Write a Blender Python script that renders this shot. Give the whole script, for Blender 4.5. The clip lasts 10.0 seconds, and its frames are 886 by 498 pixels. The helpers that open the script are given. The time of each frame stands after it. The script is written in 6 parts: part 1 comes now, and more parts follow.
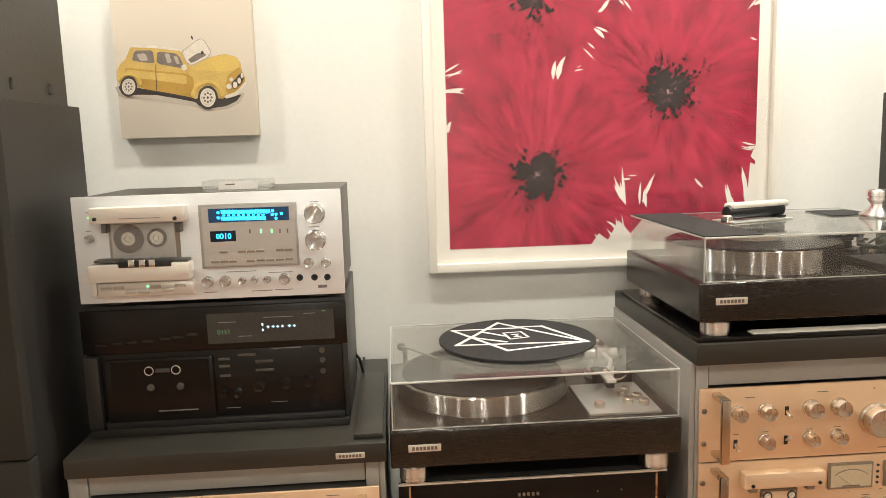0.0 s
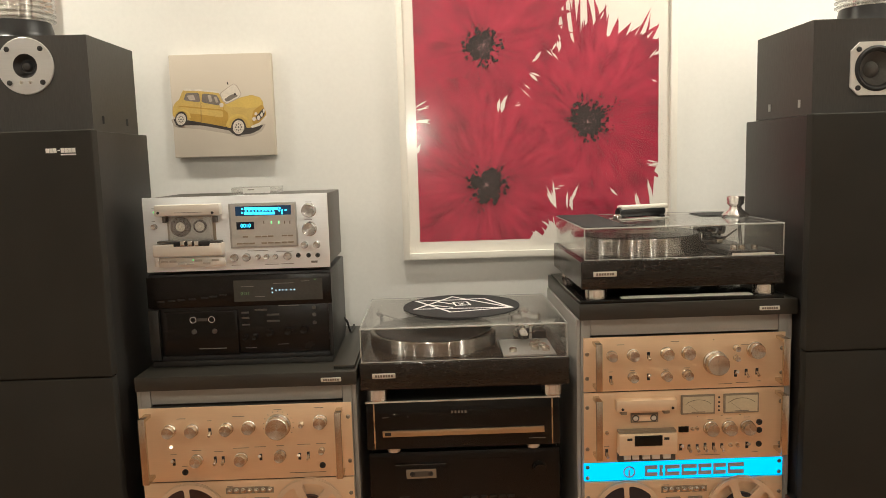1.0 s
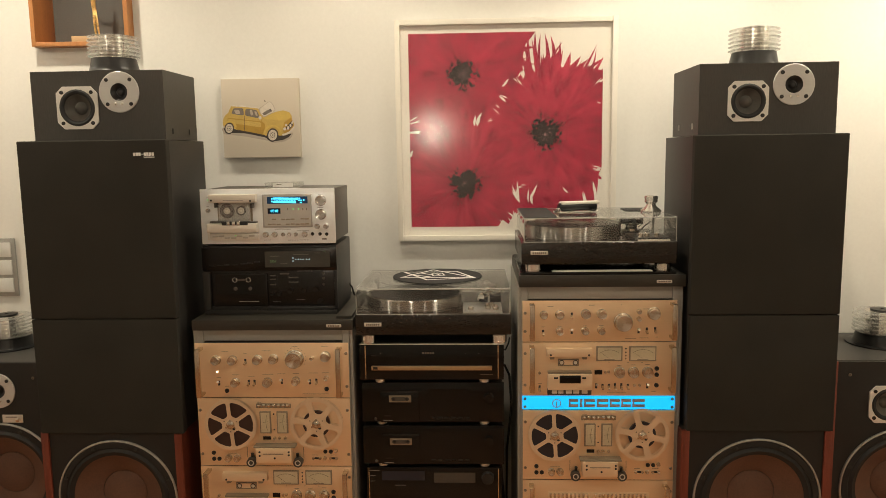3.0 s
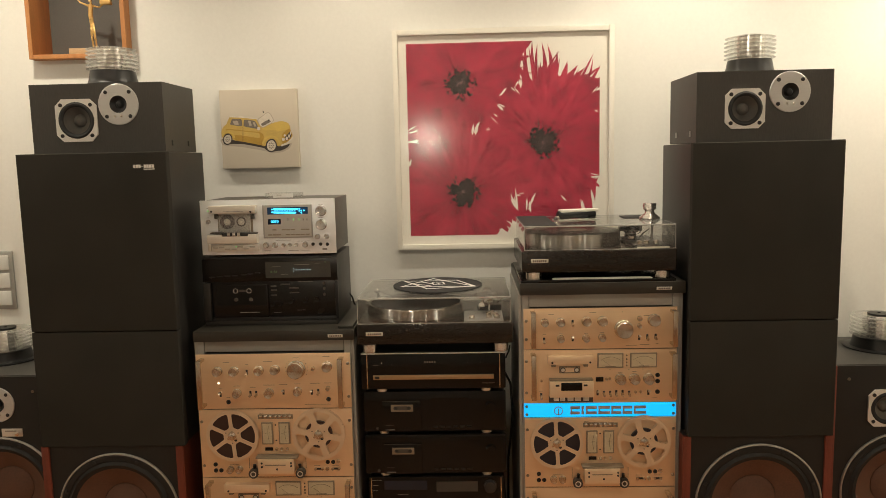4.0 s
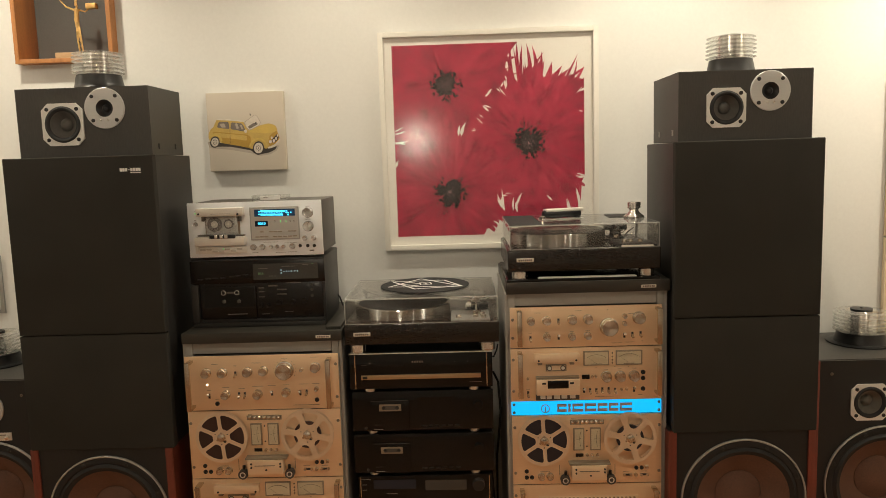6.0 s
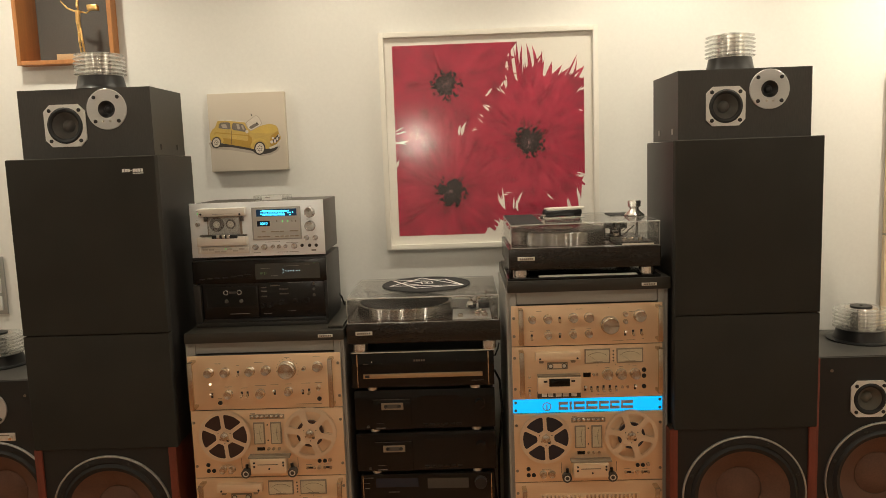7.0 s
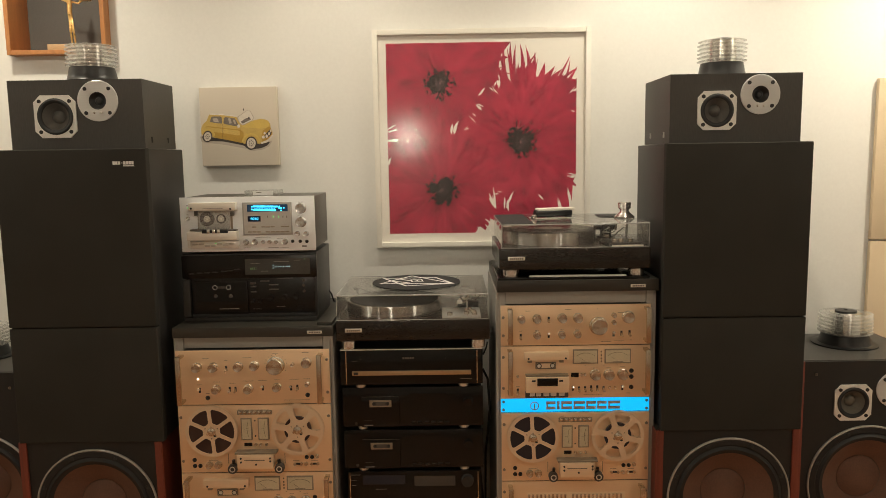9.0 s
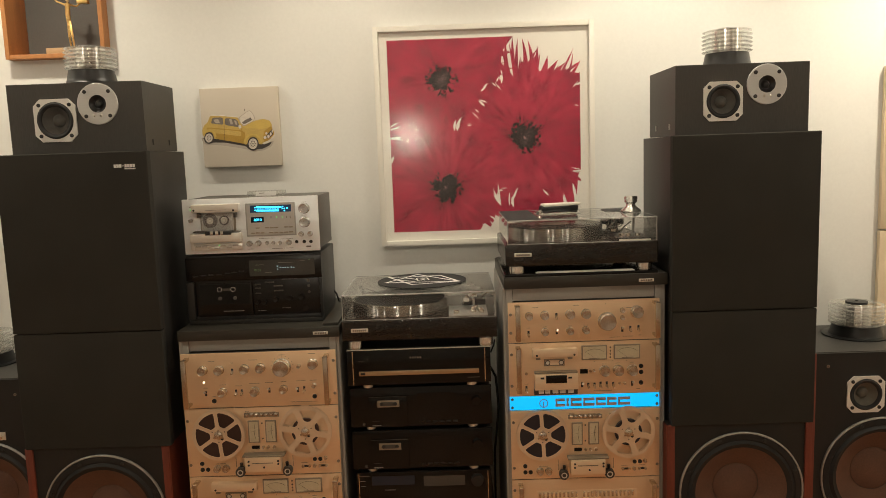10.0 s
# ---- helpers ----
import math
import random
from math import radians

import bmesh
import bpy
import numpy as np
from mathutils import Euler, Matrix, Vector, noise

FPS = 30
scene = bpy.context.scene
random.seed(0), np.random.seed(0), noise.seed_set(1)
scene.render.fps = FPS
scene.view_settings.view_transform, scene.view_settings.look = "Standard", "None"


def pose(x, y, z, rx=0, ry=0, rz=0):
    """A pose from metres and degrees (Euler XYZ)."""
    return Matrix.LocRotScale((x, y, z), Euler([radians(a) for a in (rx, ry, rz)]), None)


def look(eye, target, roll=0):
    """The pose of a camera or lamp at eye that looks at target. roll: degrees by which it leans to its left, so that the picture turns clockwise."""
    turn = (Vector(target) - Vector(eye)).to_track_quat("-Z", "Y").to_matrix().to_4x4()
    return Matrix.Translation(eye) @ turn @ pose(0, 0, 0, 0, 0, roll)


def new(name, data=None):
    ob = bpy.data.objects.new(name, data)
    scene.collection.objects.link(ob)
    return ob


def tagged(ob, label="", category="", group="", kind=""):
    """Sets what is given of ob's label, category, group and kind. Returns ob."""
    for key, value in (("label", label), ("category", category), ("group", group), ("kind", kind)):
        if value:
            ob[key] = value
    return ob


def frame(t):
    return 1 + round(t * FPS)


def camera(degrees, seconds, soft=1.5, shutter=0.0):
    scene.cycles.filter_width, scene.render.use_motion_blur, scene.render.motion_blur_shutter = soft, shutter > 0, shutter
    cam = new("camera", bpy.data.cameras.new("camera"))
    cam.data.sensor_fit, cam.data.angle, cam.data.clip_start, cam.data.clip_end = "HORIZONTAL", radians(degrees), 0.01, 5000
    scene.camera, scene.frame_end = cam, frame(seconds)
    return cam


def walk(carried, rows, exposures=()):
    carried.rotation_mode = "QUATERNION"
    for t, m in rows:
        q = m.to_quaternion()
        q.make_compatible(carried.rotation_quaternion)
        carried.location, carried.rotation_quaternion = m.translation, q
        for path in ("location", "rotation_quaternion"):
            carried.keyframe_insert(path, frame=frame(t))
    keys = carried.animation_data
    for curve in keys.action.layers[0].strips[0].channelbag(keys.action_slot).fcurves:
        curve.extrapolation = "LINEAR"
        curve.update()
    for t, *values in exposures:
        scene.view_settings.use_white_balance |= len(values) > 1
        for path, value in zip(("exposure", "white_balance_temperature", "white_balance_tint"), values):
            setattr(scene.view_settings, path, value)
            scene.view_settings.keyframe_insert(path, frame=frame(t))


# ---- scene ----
cam = camera(61.7, 10.0, soft=0.75)
PATH = [
    (0, (0.201, 0.126, 1.531), (0.328, 2.101, 1.241), -1.7),
    (0.5, (0.315, -0.139, 1.515), (0.413, 1.845, 1.284), -2.9),
    (1, (0.36, -0.395, 1.528), (0.387, 1.59, 1.287), -1.7),
    (1.5, (0.365, -0.693, 1.543), (0.393, 1.293, 1.308), -2.0),
    (2, (0.434, -0.851, 1.554), (0.45, 1.13, 1.278), -1.8),
    (2.5, (0.581, -0.915, 1.561), (0.499, 1.064, 1.281), -1.0),
    (3, (0.563, -0.983, 1.568), (0.474, 0.998, 1.306), -0.8),
    (4.5, (0.537, -0.993, 1.579), (0.485, 0.992, 1.336), -1.6),
    (5, (0.547, -1.0, 1.581), (0.51, 0.985, 1.339), -1.6),
    (5.5, (0.562, -1.002, 1.578), (0.515, 0.983, 1.335), -1.6),
    (7, (0.556, -1.018, 1.575), (0.506, 0.967, 1.332), -2.0),
    (7.5, (0.534, -1.015, 1.568), (0.506, 0.968, 1.307), -1.5),
    (8, (0.563, -1.014, 1.559), (0.531, 0.969, 1.301), -1.0),
    (8.5, (0.549, -1.022, 1.57), (0.533, 0.961, 1.309), -0.6),
    (9, (0.545, -1.022, 1.577), (0.529, 0.962, 1.328), -0.9),
    (9.5, (0.566, -1.019, 1.581), (0.505, 0.964, 1.329), -1.9),
    (10, (0.538, -1.0, 1.572), (0.513, 0.984, 1.319), -2.0),
]
walk(cam, [(t, look(eye, target, roll)) for t, eye, target, roll in PATH],
     exposures=[(0.0, 1.24, 5850, 10), (0.5, 1.02, 5850, 10), (1.0, 0.78, 6050, 10), (1.5, 0.66, 6400, 10), (2.0, 0.66, 6750, 10), (2.5, 0.60, 6750, 10), (3.2, 0.49, 6700, 10), (4.5, 0.37, 6600, 10), (10.0, 0.35, 6500, 10)])

# world, lamps
world = bpy.data.worlds.new("world")
scene.world = world
world.use_nodes = True
world.node_tree.nodes["Background"].inputs[0].default_value = (1.0, 0.9, 0.75, 1)
world.node_tree.nodes["Background"].inputs[1].default_value = 0.02
WARM = (1.0, 0.90, 0.71)
CEIL, WALL = 2.65, 1.785
DOWNLIGHTS = [(-2.07, 1.31, 45), (-0.95, 1.31, 33), (0.17, 1.31, 24), (1.29, 1.31, 39), (2.41, 1.31, 78), (-2.07, -0.15, 15), (-0.95, -0.15, 13), (0.17, -0.15, 14), (1.29, -0.15, 13), (2.41, -0.15, 15)]
for lx, ly, watts in DOWNLIGHTS:
    lamp = bpy.data.lights.new("downlight_bulb", "SPOT")
    lamp.energy, lamp.color, lamp.spot_size, lamp.spot_blend, lamp.shadow_soft_size = watts, WARM, radians(150 if ly > 0 else 172), 0.8 if ly > 0 else 0.35, 0.04
    new("downlight_bulb", lamp).matrix_world = look((lx, ly, CEIL - 0.012), (lx, ly + 0.05, 0))


# ---- materials ----
def shader(name):
    m = bpy.data.materials.new(name)
    m.use_nodes = True
    return m, m.node_tree.nodes, m.node_tree.links, m.node_tree.nodes["Principled BSDF"]


def mat(name, color, rough=0.5, metal=0.0, vary=0.12, scale=18.0, bump=0.05, fine=220.0, stretch=(1, 1, 1), spec=0.5, island=0.0):
    """A surface with variation at two scales, in metres of the object."""
    m, n, l, b = shader(name)
    co = n.new("ShaderNodeTexCoord")
    mp = n.new("ShaderNodeMapping")
    mp.inputs["Scale"].default_value = stretch
    l.new(co.outputs["Object"], mp.inputs["Vector"])
    big, small = n.new("ShaderNodeTexNoise"), n.new("ShaderNodeTexNoise")
    big.inputs["Scale"].default_value, small.inputs["Scale"].default_value = scale, fine
    big.inputs["Detail"].default_value, small.inputs["Detail"].default_value = 5, 3
    for t in (big, small):
        l.new(mp.outputs[0], t.inputs["Vector"])
    add = n.new("ShaderNodeMath")
    add.operation = "ADD"
    l.new(big.outputs[0], add.inputs[0])
    l.new(small.outputs[0], add.inputs[1])
    ramp = n.new("ShaderNodeMapRange")
    ramp.inputs["From Min"].default_value, ramp.inputs["From Max"].default_value = 0.6, 1.4
    ramp.inputs["To Min"].default_value, ramp.inputs["To Max"].default_value = 1 - vary, 1 + vary
    l.new(add.outputs[0], ramp.inputs[0])
    hsv = n.new("ShaderNodeHueSaturation")
    hsv.inputs["Color"].default_value = (*color, 1)
    if island:
        geo, rr, mul = n.new("ShaderNodeNewGeometry"), n.new("ShaderNodeMapRange"), n.new("ShaderNodeMath")
        rr.inputs["To Min"].default_value, rr.inputs["To Max"].default_value = 1 - island, 1 + island
        mul.operation = "MULTIPLY"
        l.new(geo.outputs["Random Per Island"], rr.inputs[0])
        l.new(rr.outputs[0], mul.inputs[0])
        l.new(ramp.outputs[0], mul.inputs[1])
        l.new(mul.outputs[0], hsv.inputs["Value"])
    else:
        l.new(ramp.outputs[0], hsv.inputs["Value"])
    l.new(hsv.outputs[0], b.inputs["Base Color"])
    rr2 = n.new("ShaderNodeMapRange")
    rr2.inputs["To Min"].default_value, rr2.inputs["To Max"].default_value = max(rough - 0.08, 0.02), min(rough + 0.08, 1)
    l.new(big.outputs[0], rr2.inputs[0])
    l.new(rr2.outputs[0], b.inputs["Roughness"])
    b.inputs["Metallic"].default_value = metal
    b.inputs["Specular IOR Level"].default_value = spec
    if bump:
        bp = n.new("ShaderNodeBump")
        bp.inputs["Strength"].default_value, bp.inputs["Distance"].default_value = bump, 0.002
        l.new(small.outputs[0], bp.inputs["Height"])
        l.new(bp.outputs[0], b.inputs["Normal"])
    return m


def glow(name, color, strength):
    m, n, l, b = shader(name)
    b.inputs["Base Color"].default_value = (*[c * 0.3 for c in color], 1)
    b.inputs["Emission Color"].default_value = (*color, 1)
    b.inputs["Emission Strength"].default_value = strength
    return m


def clear(name, rough, ior=1.5, tint=(1, 1, 1), haze=0.0):
    """Thin clear acrylic or glass: see-through with gloss that grows at grazing angles, and a little scatter."""
    m, n, l, b = shader(name)
    n.remove(b)
    out = n["Material Output"]
    tr, gl, mx, fr = n.new("ShaderNodeBsdfTransparent"), n.new("ShaderNodeBsdfGlossy"), n.new("ShaderNodeMixShader"), n.new("ShaderNodeMath")
    tr.inputs[0].default_value = (*tint, 1)
    gl.inputs["Roughness"].default_value = rough
    lw, pw, f0 = n.new("ShaderNodeLayerWeight"), n.new("ShaderNodeMath"), ((ior - 1) / (ior + 1)) ** 2
    lw.inputs["Blend"].default_value = 0.5
    pw.operation, fr.operation = "POWER", "MULTIPLY_ADD"
    pw.inputs[1].default_value, fr.inputs[1].default_value, fr.inputs[2].default_value = 5.0, 1 - f0, f0
    l.new(lw.outputs["Facing"], pw.inputs[0])
    l.new(pw.outputs[0], fr.inputs[0])
    l.new(fr.outputs[0], mx.inputs[0])
    l.new(tr.outputs[0], mx.inputs[1])
    l.new(gl.outputs[0], mx.inputs[2])
    last = mx
    if haze:
        df, m2 = n.new("ShaderNodeBsdfDiffuse"), n.new("ShaderNodeMixShader")
        df.inputs[0].default_value = (0.85, 0.85, 0.82, 1)
        m2.inputs[0].default_value = haze
        l.new(mx.outputs[0], m2.inputs[1])
        l.new(df.outputs[0], m2.inputs[2])
        last = m2
    l.new(last.outputs[0], out.inputs[0])
    return m


def petal_paint(name, centres, low, mid, high):
    """Brushed red washes that run outwards from the nearest flower's middle."""
    m, n, l, b = shader(name)
    co = n.new("ShaderNodeTexCoord")
    jit = n.new("ShaderNodeTexNoise")
    jit.inputs["Scale"].default_value, jit.inputs["Detail"].default_value = 9, 4
    l.new(co.outputs["Object"], jit.inputs["Vector"])
    best = None
    for i, (cx, cz) in enumerate(centres):
        flatv, sub, ln, nrm, sc, off = (n.new("ShaderNodeVectorMath") for _ in range(6))
        flatv.operation, sub.operation, ln.operation, nrm.operation, sc.operation, off.operation = "MULTIPLY", "SUBTRACT", "LENGTH", "NORMALIZE", "SCALE", "ADD"
        flatv.inputs[1].default_value, sub.inputs[1].default_value, sc.inputs["Scale"].default_value = (1, 0, 1), (cx, 0, cz), 3.0
        l.new(co.outputs["Object"], flatv.inputs[0])
        l.new(flatv.outputs[0], sub.inputs[0])
        l.new(sub.outputs[0], ln.inputs[0])
        l.new(sub.outputs[0], nrm.inputs[0])
        l.new(nrm.outputs[0], sc.inputs[0])
        rad = n.new("ShaderNodeCombineXYZ")
        mul, dj = n.new("ShaderNodeMath"), n.new("ShaderNodeMath")
        mul.operation, dj.operation = "MULTIPLY_ADD", "MULTIPLY_ADD"
        mul.inputs[1].default_value, mul.inputs[2].default_value = 4.2, i * 7.3
        dj.inputs[1].default_value = 0.35
        l.new(ln.outputs["Value"], mul.inputs[0])
        l.new(mul.outputs[0], rad.inputs[1])
        l.new(sc.outputs[0], off.inputs[0])
        l.new(rad.outputs[0], off.inputs[1])
        l.new(jit.outputs[0], dj.inputs[0])
        l.new(ln.outputs["Value"], dj.inputs[2])
        if i:
            dj.inputs[1].default_value = 0.35 - 0.2 * i
        if best is None:
            best = (dj.outputs[0], off.outputs[0])
        else:
            less, mixv, mind = n.new("ShaderNodeMath"), n.new("ShaderNodeMix"), n.new("ShaderNodeMath")
            less.operation, mind.operation, mixv.data_type = "LESS_THAN", "MINIMUM", "VECTOR"
            l.new(dj.outputs[0], less.inputs[0])
            l.new(best[0], less.inputs[1])
            l.new(less.outputs[0], mixv.inputs[0])
            l.new(best[1], mixv.inputs[4])
            l.new(off.outputs[0], mixv.inputs[5])
            l.new(dj.outputs[0], mind.inputs[0])
            l.new(best[0], mind.inputs[1])
            best = (mind.outputs[0], mixv.outputs[1])
    wash, fine = n.new("ShaderNodeTexNoise"), n.new("ShaderNodeTexNoise")
    wash.inputs["Scale"].default_value, wash.inputs["Detail"].default_value, wash.inputs["Roughness"].default_value = 3.0, 7, 0.66
    fine.inputs["Scale"].default_value, fine.inputs["Detail"].default_value = 11, 4
    l.new(best[1], wash.inputs["Vector"])
    l.new(co.outputs["Object"], fine.inputs["Vector"])
    add, ramp = n.new("ShaderNodeMath"), n.new("ShaderNodeValToRGB")
    add.operation = "MULTIPLY_ADD"
    add.inputs[1].default_value = 0.45
    l.new(fine.outputs[0], add.inputs[0])
    l.new(wash.outputs[0], add.inputs[2])
    ramp.color_ramp.elements[0].position, ramp.color_ramp.elements[1].position = 0.50, 0.95
    ramp.color_ramp.elements[0].color, ramp.color_ramp.elements[1].color = (*low, 1), (*high, 1)
    ramp.color_ramp.elements.new(0.73).color = (*mid, 1)
    l.new(add.outputs[0], ramp.inputs[0])
    l.new(ramp.outputs[0], b.inputs["Base Color"])
    b.inputs["Roughness"].default_value = 0.5
    return m


PLASTER = mat("wall_paint", (0.745, 0.735, 0.695), 0.75, vary=0.03, scale=2.5, bump=0.06, fine=90)
CEILING = mat("ceiling_paint", (0.8, 0.79, 0.75), 0.85, vary=0.03, scale=2, bump=0.05, fine=90)
FLOORWOOD = mat("floor_wood", (0.34, 0.16, 0.07), 0.4, vary=0.3, scale=3, fine=60, stretch=(12, 1, 1))
BLACKASH = mat("black_vinyl", (0.049, 0.046, 0.041), 0.5, vary=0.25, scale=6, bump=0.12, fine=300, stretch=(1, 1, 0.15))
TOWERSIDE = mat("tower_vinyl", (0.025, 0.023, 0.021), 0.5, vary=0.22, scale=6, bump=0.12, fine=300, stretch=(1, 1, 0.15))
CLOTH = mat("grille_cloth", (0.036, 0.034, 0.029), 0.9, vary=0.25, scale=5, bump=0.35, fine=900, spec=0.15)
BAFFLE = mat("baffle_black", (0.0115, 0.011, 0.010), 0.6, vary=0.2, scale=8, bump=0.1, fine=400)
CASEBLACK = mat("case_black", (0.019, 0.018, 0.016), 0.42, vary=0.2, scale=9, bump=0.08, fine=500)
DECKBLACK = mat("deck_front_black", (0.0085, 0.0068, 0.006), 0.24, vary=0.25, scale=10, bump=0.02, spec=0.35)
TWEETPLATE = mat("tweeter_plate", (0.60, 0.60, 0.585), 0.36, metal=0.45, vary=0.06, scale=30, bump=0.03, fine=500, stretch=(0.05, 1, 1))
DRIVERWHITE = mat("driver_plate", (0.80, 0.79, 0.75), 0.36, metal=0.35, vary=0.04, scale=30, bump=0.02)
BLACKPL = mat("black_plastic", (0.012, 0.012, 0.012), 0.38, vary=0.25, scale=14, bump=0.03)
BLACKGL = mat("black_gloss", (0.008, 0.0072, 0.0065), 0.14, vary=0.2, scale=14, bump=0.0, spec=0.3)
PLINTH = mat("plinth_lacquer", (0.018, 0.014, 0.011), 0.22, vary=0.3, scale=9, bump=0.02, stretch=(0.3, 1, 3))
SLAB = mat("slab_black", (0.029, 0.026, 0.020), 0.42, vary=0.2, scale=7, bump=0.08, fine=400)
RUBBER = mat("rubber", (0.011, 0.011, 0.011), 0.65, vary=0.2)
ALU = mat("brushed_aluminium", (0.84, 0.865, 0.88), 0.38, metal=0.3, vary=0.05, scale=5, bump=0.03, fine=500, stretch=(0.05, 1, 1))
CHAMP = mat("champagne_aluminium", (0.84, 0.61, 0.395), 0.42, metal=0.55, vary=0.04, scale=5, bump=0.03, fine=500, stretch=(0.05, 1, 1))
KNOBSIL = mat("knob_silver", (0.62, 0.62, 0.61), 0.27, metal=1.0, vary=0.05, scale=60, bump=0.02)
SCREWM = mat("screw_steel", (0.32, 0.28, 0.23), 0.3, metal=1.0, vary=0.1, bump=0.0)
KNOBM = mat("knob_aluminium", (0.66, 0.60, 0.52), 0.27, metal=1.0, vary=0.05, scale=60, bump=0.02)
CHROME = mat("polished_metal", (0.86, 0.84, 0.80), 0.10, metal=1.0, vary=0.04, scale=20, bump=0.0)
COPPER = mat("turned_foot", (0.74, 0.68, 0.62), 0.36, metal=1.0, vary=0.05, bump=0.0)
CORE = mat("core_silver", (0.88, 0.86, 0.82), 0.36, metal=1.0, vary=0.05, bump=0.0)
PLATTER = mat("turned_platter", (0.55, 0.54, 0.52), 0.34, metal=1.0, vary=0.06, scale=4, bump=0.0, fine=700, stretch=(1, 1, 8))
GOLDTRIM = mat("gold_trim", (0.55, 0.42, 0.27), 0.28, metal=0.9, vary=0.06, stretch=(0.1, 1, 1))
RACKGREY = mat("rack_grey", (0.33, 0.315, 0.285), 0.5, metal=0.15, vary=0.07, scale=6, bump=0.05, fine=400)
CASEGREY = mat("case_grey", (0.085, 0.078, 0.068), 0.45, metal=0.3, vary=0.12, scale=8, bump=0.08, fine=500)
CHAMPBOX = mat("champagne_housing", (0.85, 0.66, 0.46), 0.38, metal=0.4, vary=0.04, bump=0.02, stretch=(0.1, 1, 1))
CREAM = mat("cream_housing", (0.71, 0.665, 0.595), 0.35, metal=0.35, vary=0.04, bump=0.02, stretch=(0.1, 1, 1))
SILVERPL = mat("silver_plate", (0.78, 0.77, 0.73), 0.35, metal=0.7, vary=0.05, bump=0.02)
BADGEM = mat("badge_silver", (0.72, 0.69, 0.62), 0.3, metal=0.5, vary=0.05, bump=0.0)
PRINTGREY = mat("panel_print", (0.17, 0.14, 0.11), 0.6, vary=0.1, bump=0.0)
LETTERGREY = mat("sign_lettering", (0.36, 0.32, 0.32), 0.5, vary=0.1, bump=0.0)
PRINTPALE = mat("pale_print", (0.20, 0.19, 0.175), 0.6, vary=0.1, bump=0.0)
REDWOOD = mat("rosewood_edge", (0.16, 0.035, 0.019), 0.4, vary=0.35, scale=10, bump=0.06, stretch=(6, 6, 0.5))
CONE = mat("paper_cone", (0.130, 0.066, 0.042), 0.75, vary=0.2, scale=20, bump=0.2, fine=200)
CONEGREY = mat("grey_cone", (0.12, 0.11, 0.09), 0.65, vary=0.15, bump=0.1)
CONEDARK = mat("dark_cone", (0.095, 0.090, 0.082), 0.6, vary=0.2, bump=0.1)
FRAMEWHITE = mat("frame_white", (0.78, 0.75, 0.68), 0.4, vary=0.03, scale=5, bump=0.04, fine=150)
PAPER = mat("print_paper", (0.80, 0.77, 0.70), 0.6, vary=0.03, scale=8, bump=0.02)
STAMEN = mat("stamen_black", (0.020, 0.012, 0.013), 0.6, vary=0.3, bump=0.0)
FLECK = mat("paint_fleck", (0.42, 0.25, 0.26), 0.6, vary=0.3, bump=0.0)
LINEN = mat("canvas_linen", (0.58, 0.515, 0.425), 0.8, vary=0.04, scale=6, bump=0.2, fine=700)
YELLOW = mat("car_yellow", (0.54, 0.37, 0.10), 0.55, vary=0.18, scale=30, bump=0.0)
YELLOWLIT = mat("car_yellow_light", (0.60, 0.42, 0.10), 0.55, vary=0.12, scale=30, bump=0.0)
CARGLASS = mat("car_window", (0.17, 0.14, 0.12), 0.5, vary=0.3, scale=40, bump=0.0)
CARPALE = mat("car_pale", (0.62, 0.56, 0.48), 0.5, vary=0.15, scale=60, bump=0.0)
CARSOFT = mat("car_soft_shade", (0.44, 0.385, 0.32), 0.8, vary=0.1, scale=30, bump=0.0)
YELLOWDEEP = mat("car_yellow_deep", (0.42, 0.25, 0.04), 0.55, vary=0.16, scale=30, bump=0.0)
CARMID = mat("car_mid_grey", (0.40, 0.34, 0.28), 0.6, vary=0.2, scale=40, bump=0.0)
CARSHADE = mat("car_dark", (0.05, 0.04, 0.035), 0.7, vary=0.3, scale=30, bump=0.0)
BOXWOOD = mat("shadowbox_wood", (0.46, 0.20, 0.07), 0.42, vary=0.25, scale=9, bump=0.06, stretch=(5, 5, 0.6))
BOXDARK = mat("shadowbox_back", (0.09, 0.082, 0.075), 0.6, vary=0.15, scale=5)
GOLD = mat("gilded_metal", (0.85, 0.56, 0.22), 0.28, metal=1.0, vary=0.15, scale=40)
PALEWOOD = mat("pale_wood", (0.50, 0.32, 0.17), 0.5, vary=0.2, scale=12, stretch=(0.3, 4, 4))
PANELTAN = mat("tan_panel", (0.66, 0.53, 0.36), 0.5, vary=0.06, scale=3, bump=0.04)
SWITCHM = mat("switch_grey", (0.42, 0.42, 0.40), 0.35, metal=0.5, vary=0.05)
SWITCHW = mat("switch_rocker", (0.66, 0.66, 0.63), 0.35, vary=0.04)
TAPE = mat("tape_pack", (0.045, 0.022, 0.018), 0.35, vary=0.12, scale=30)
TAPEB = mat("tape_pack_blue", (0.022, 0.020, 0.028), 0.35, vary=0.12, scale=30)
REELM = mat("reel_flange", (0.77, 0.60, 0.425), 0.35, metal=0.35, vary=0.05, bump=0.02)
METER = mat("meter_face", (0.60, 0.51, 0.35), 0.35, vary=0.1, scale=30, bump=0.0)
METERFR = mat("meter_frame", (0.28, 0.23, 0.17), 0.45, metal=0.3, vary=0.1)
DISPGREY = mat("display_grey", (0.55, 0.53, 0.50), 0.35, metal=0.4, vary=0.06)
DISPDARK = mat("display_glass_dark", (0.010, 0.016, 0.030), 0.1, vary=0.1, bump=0.0)
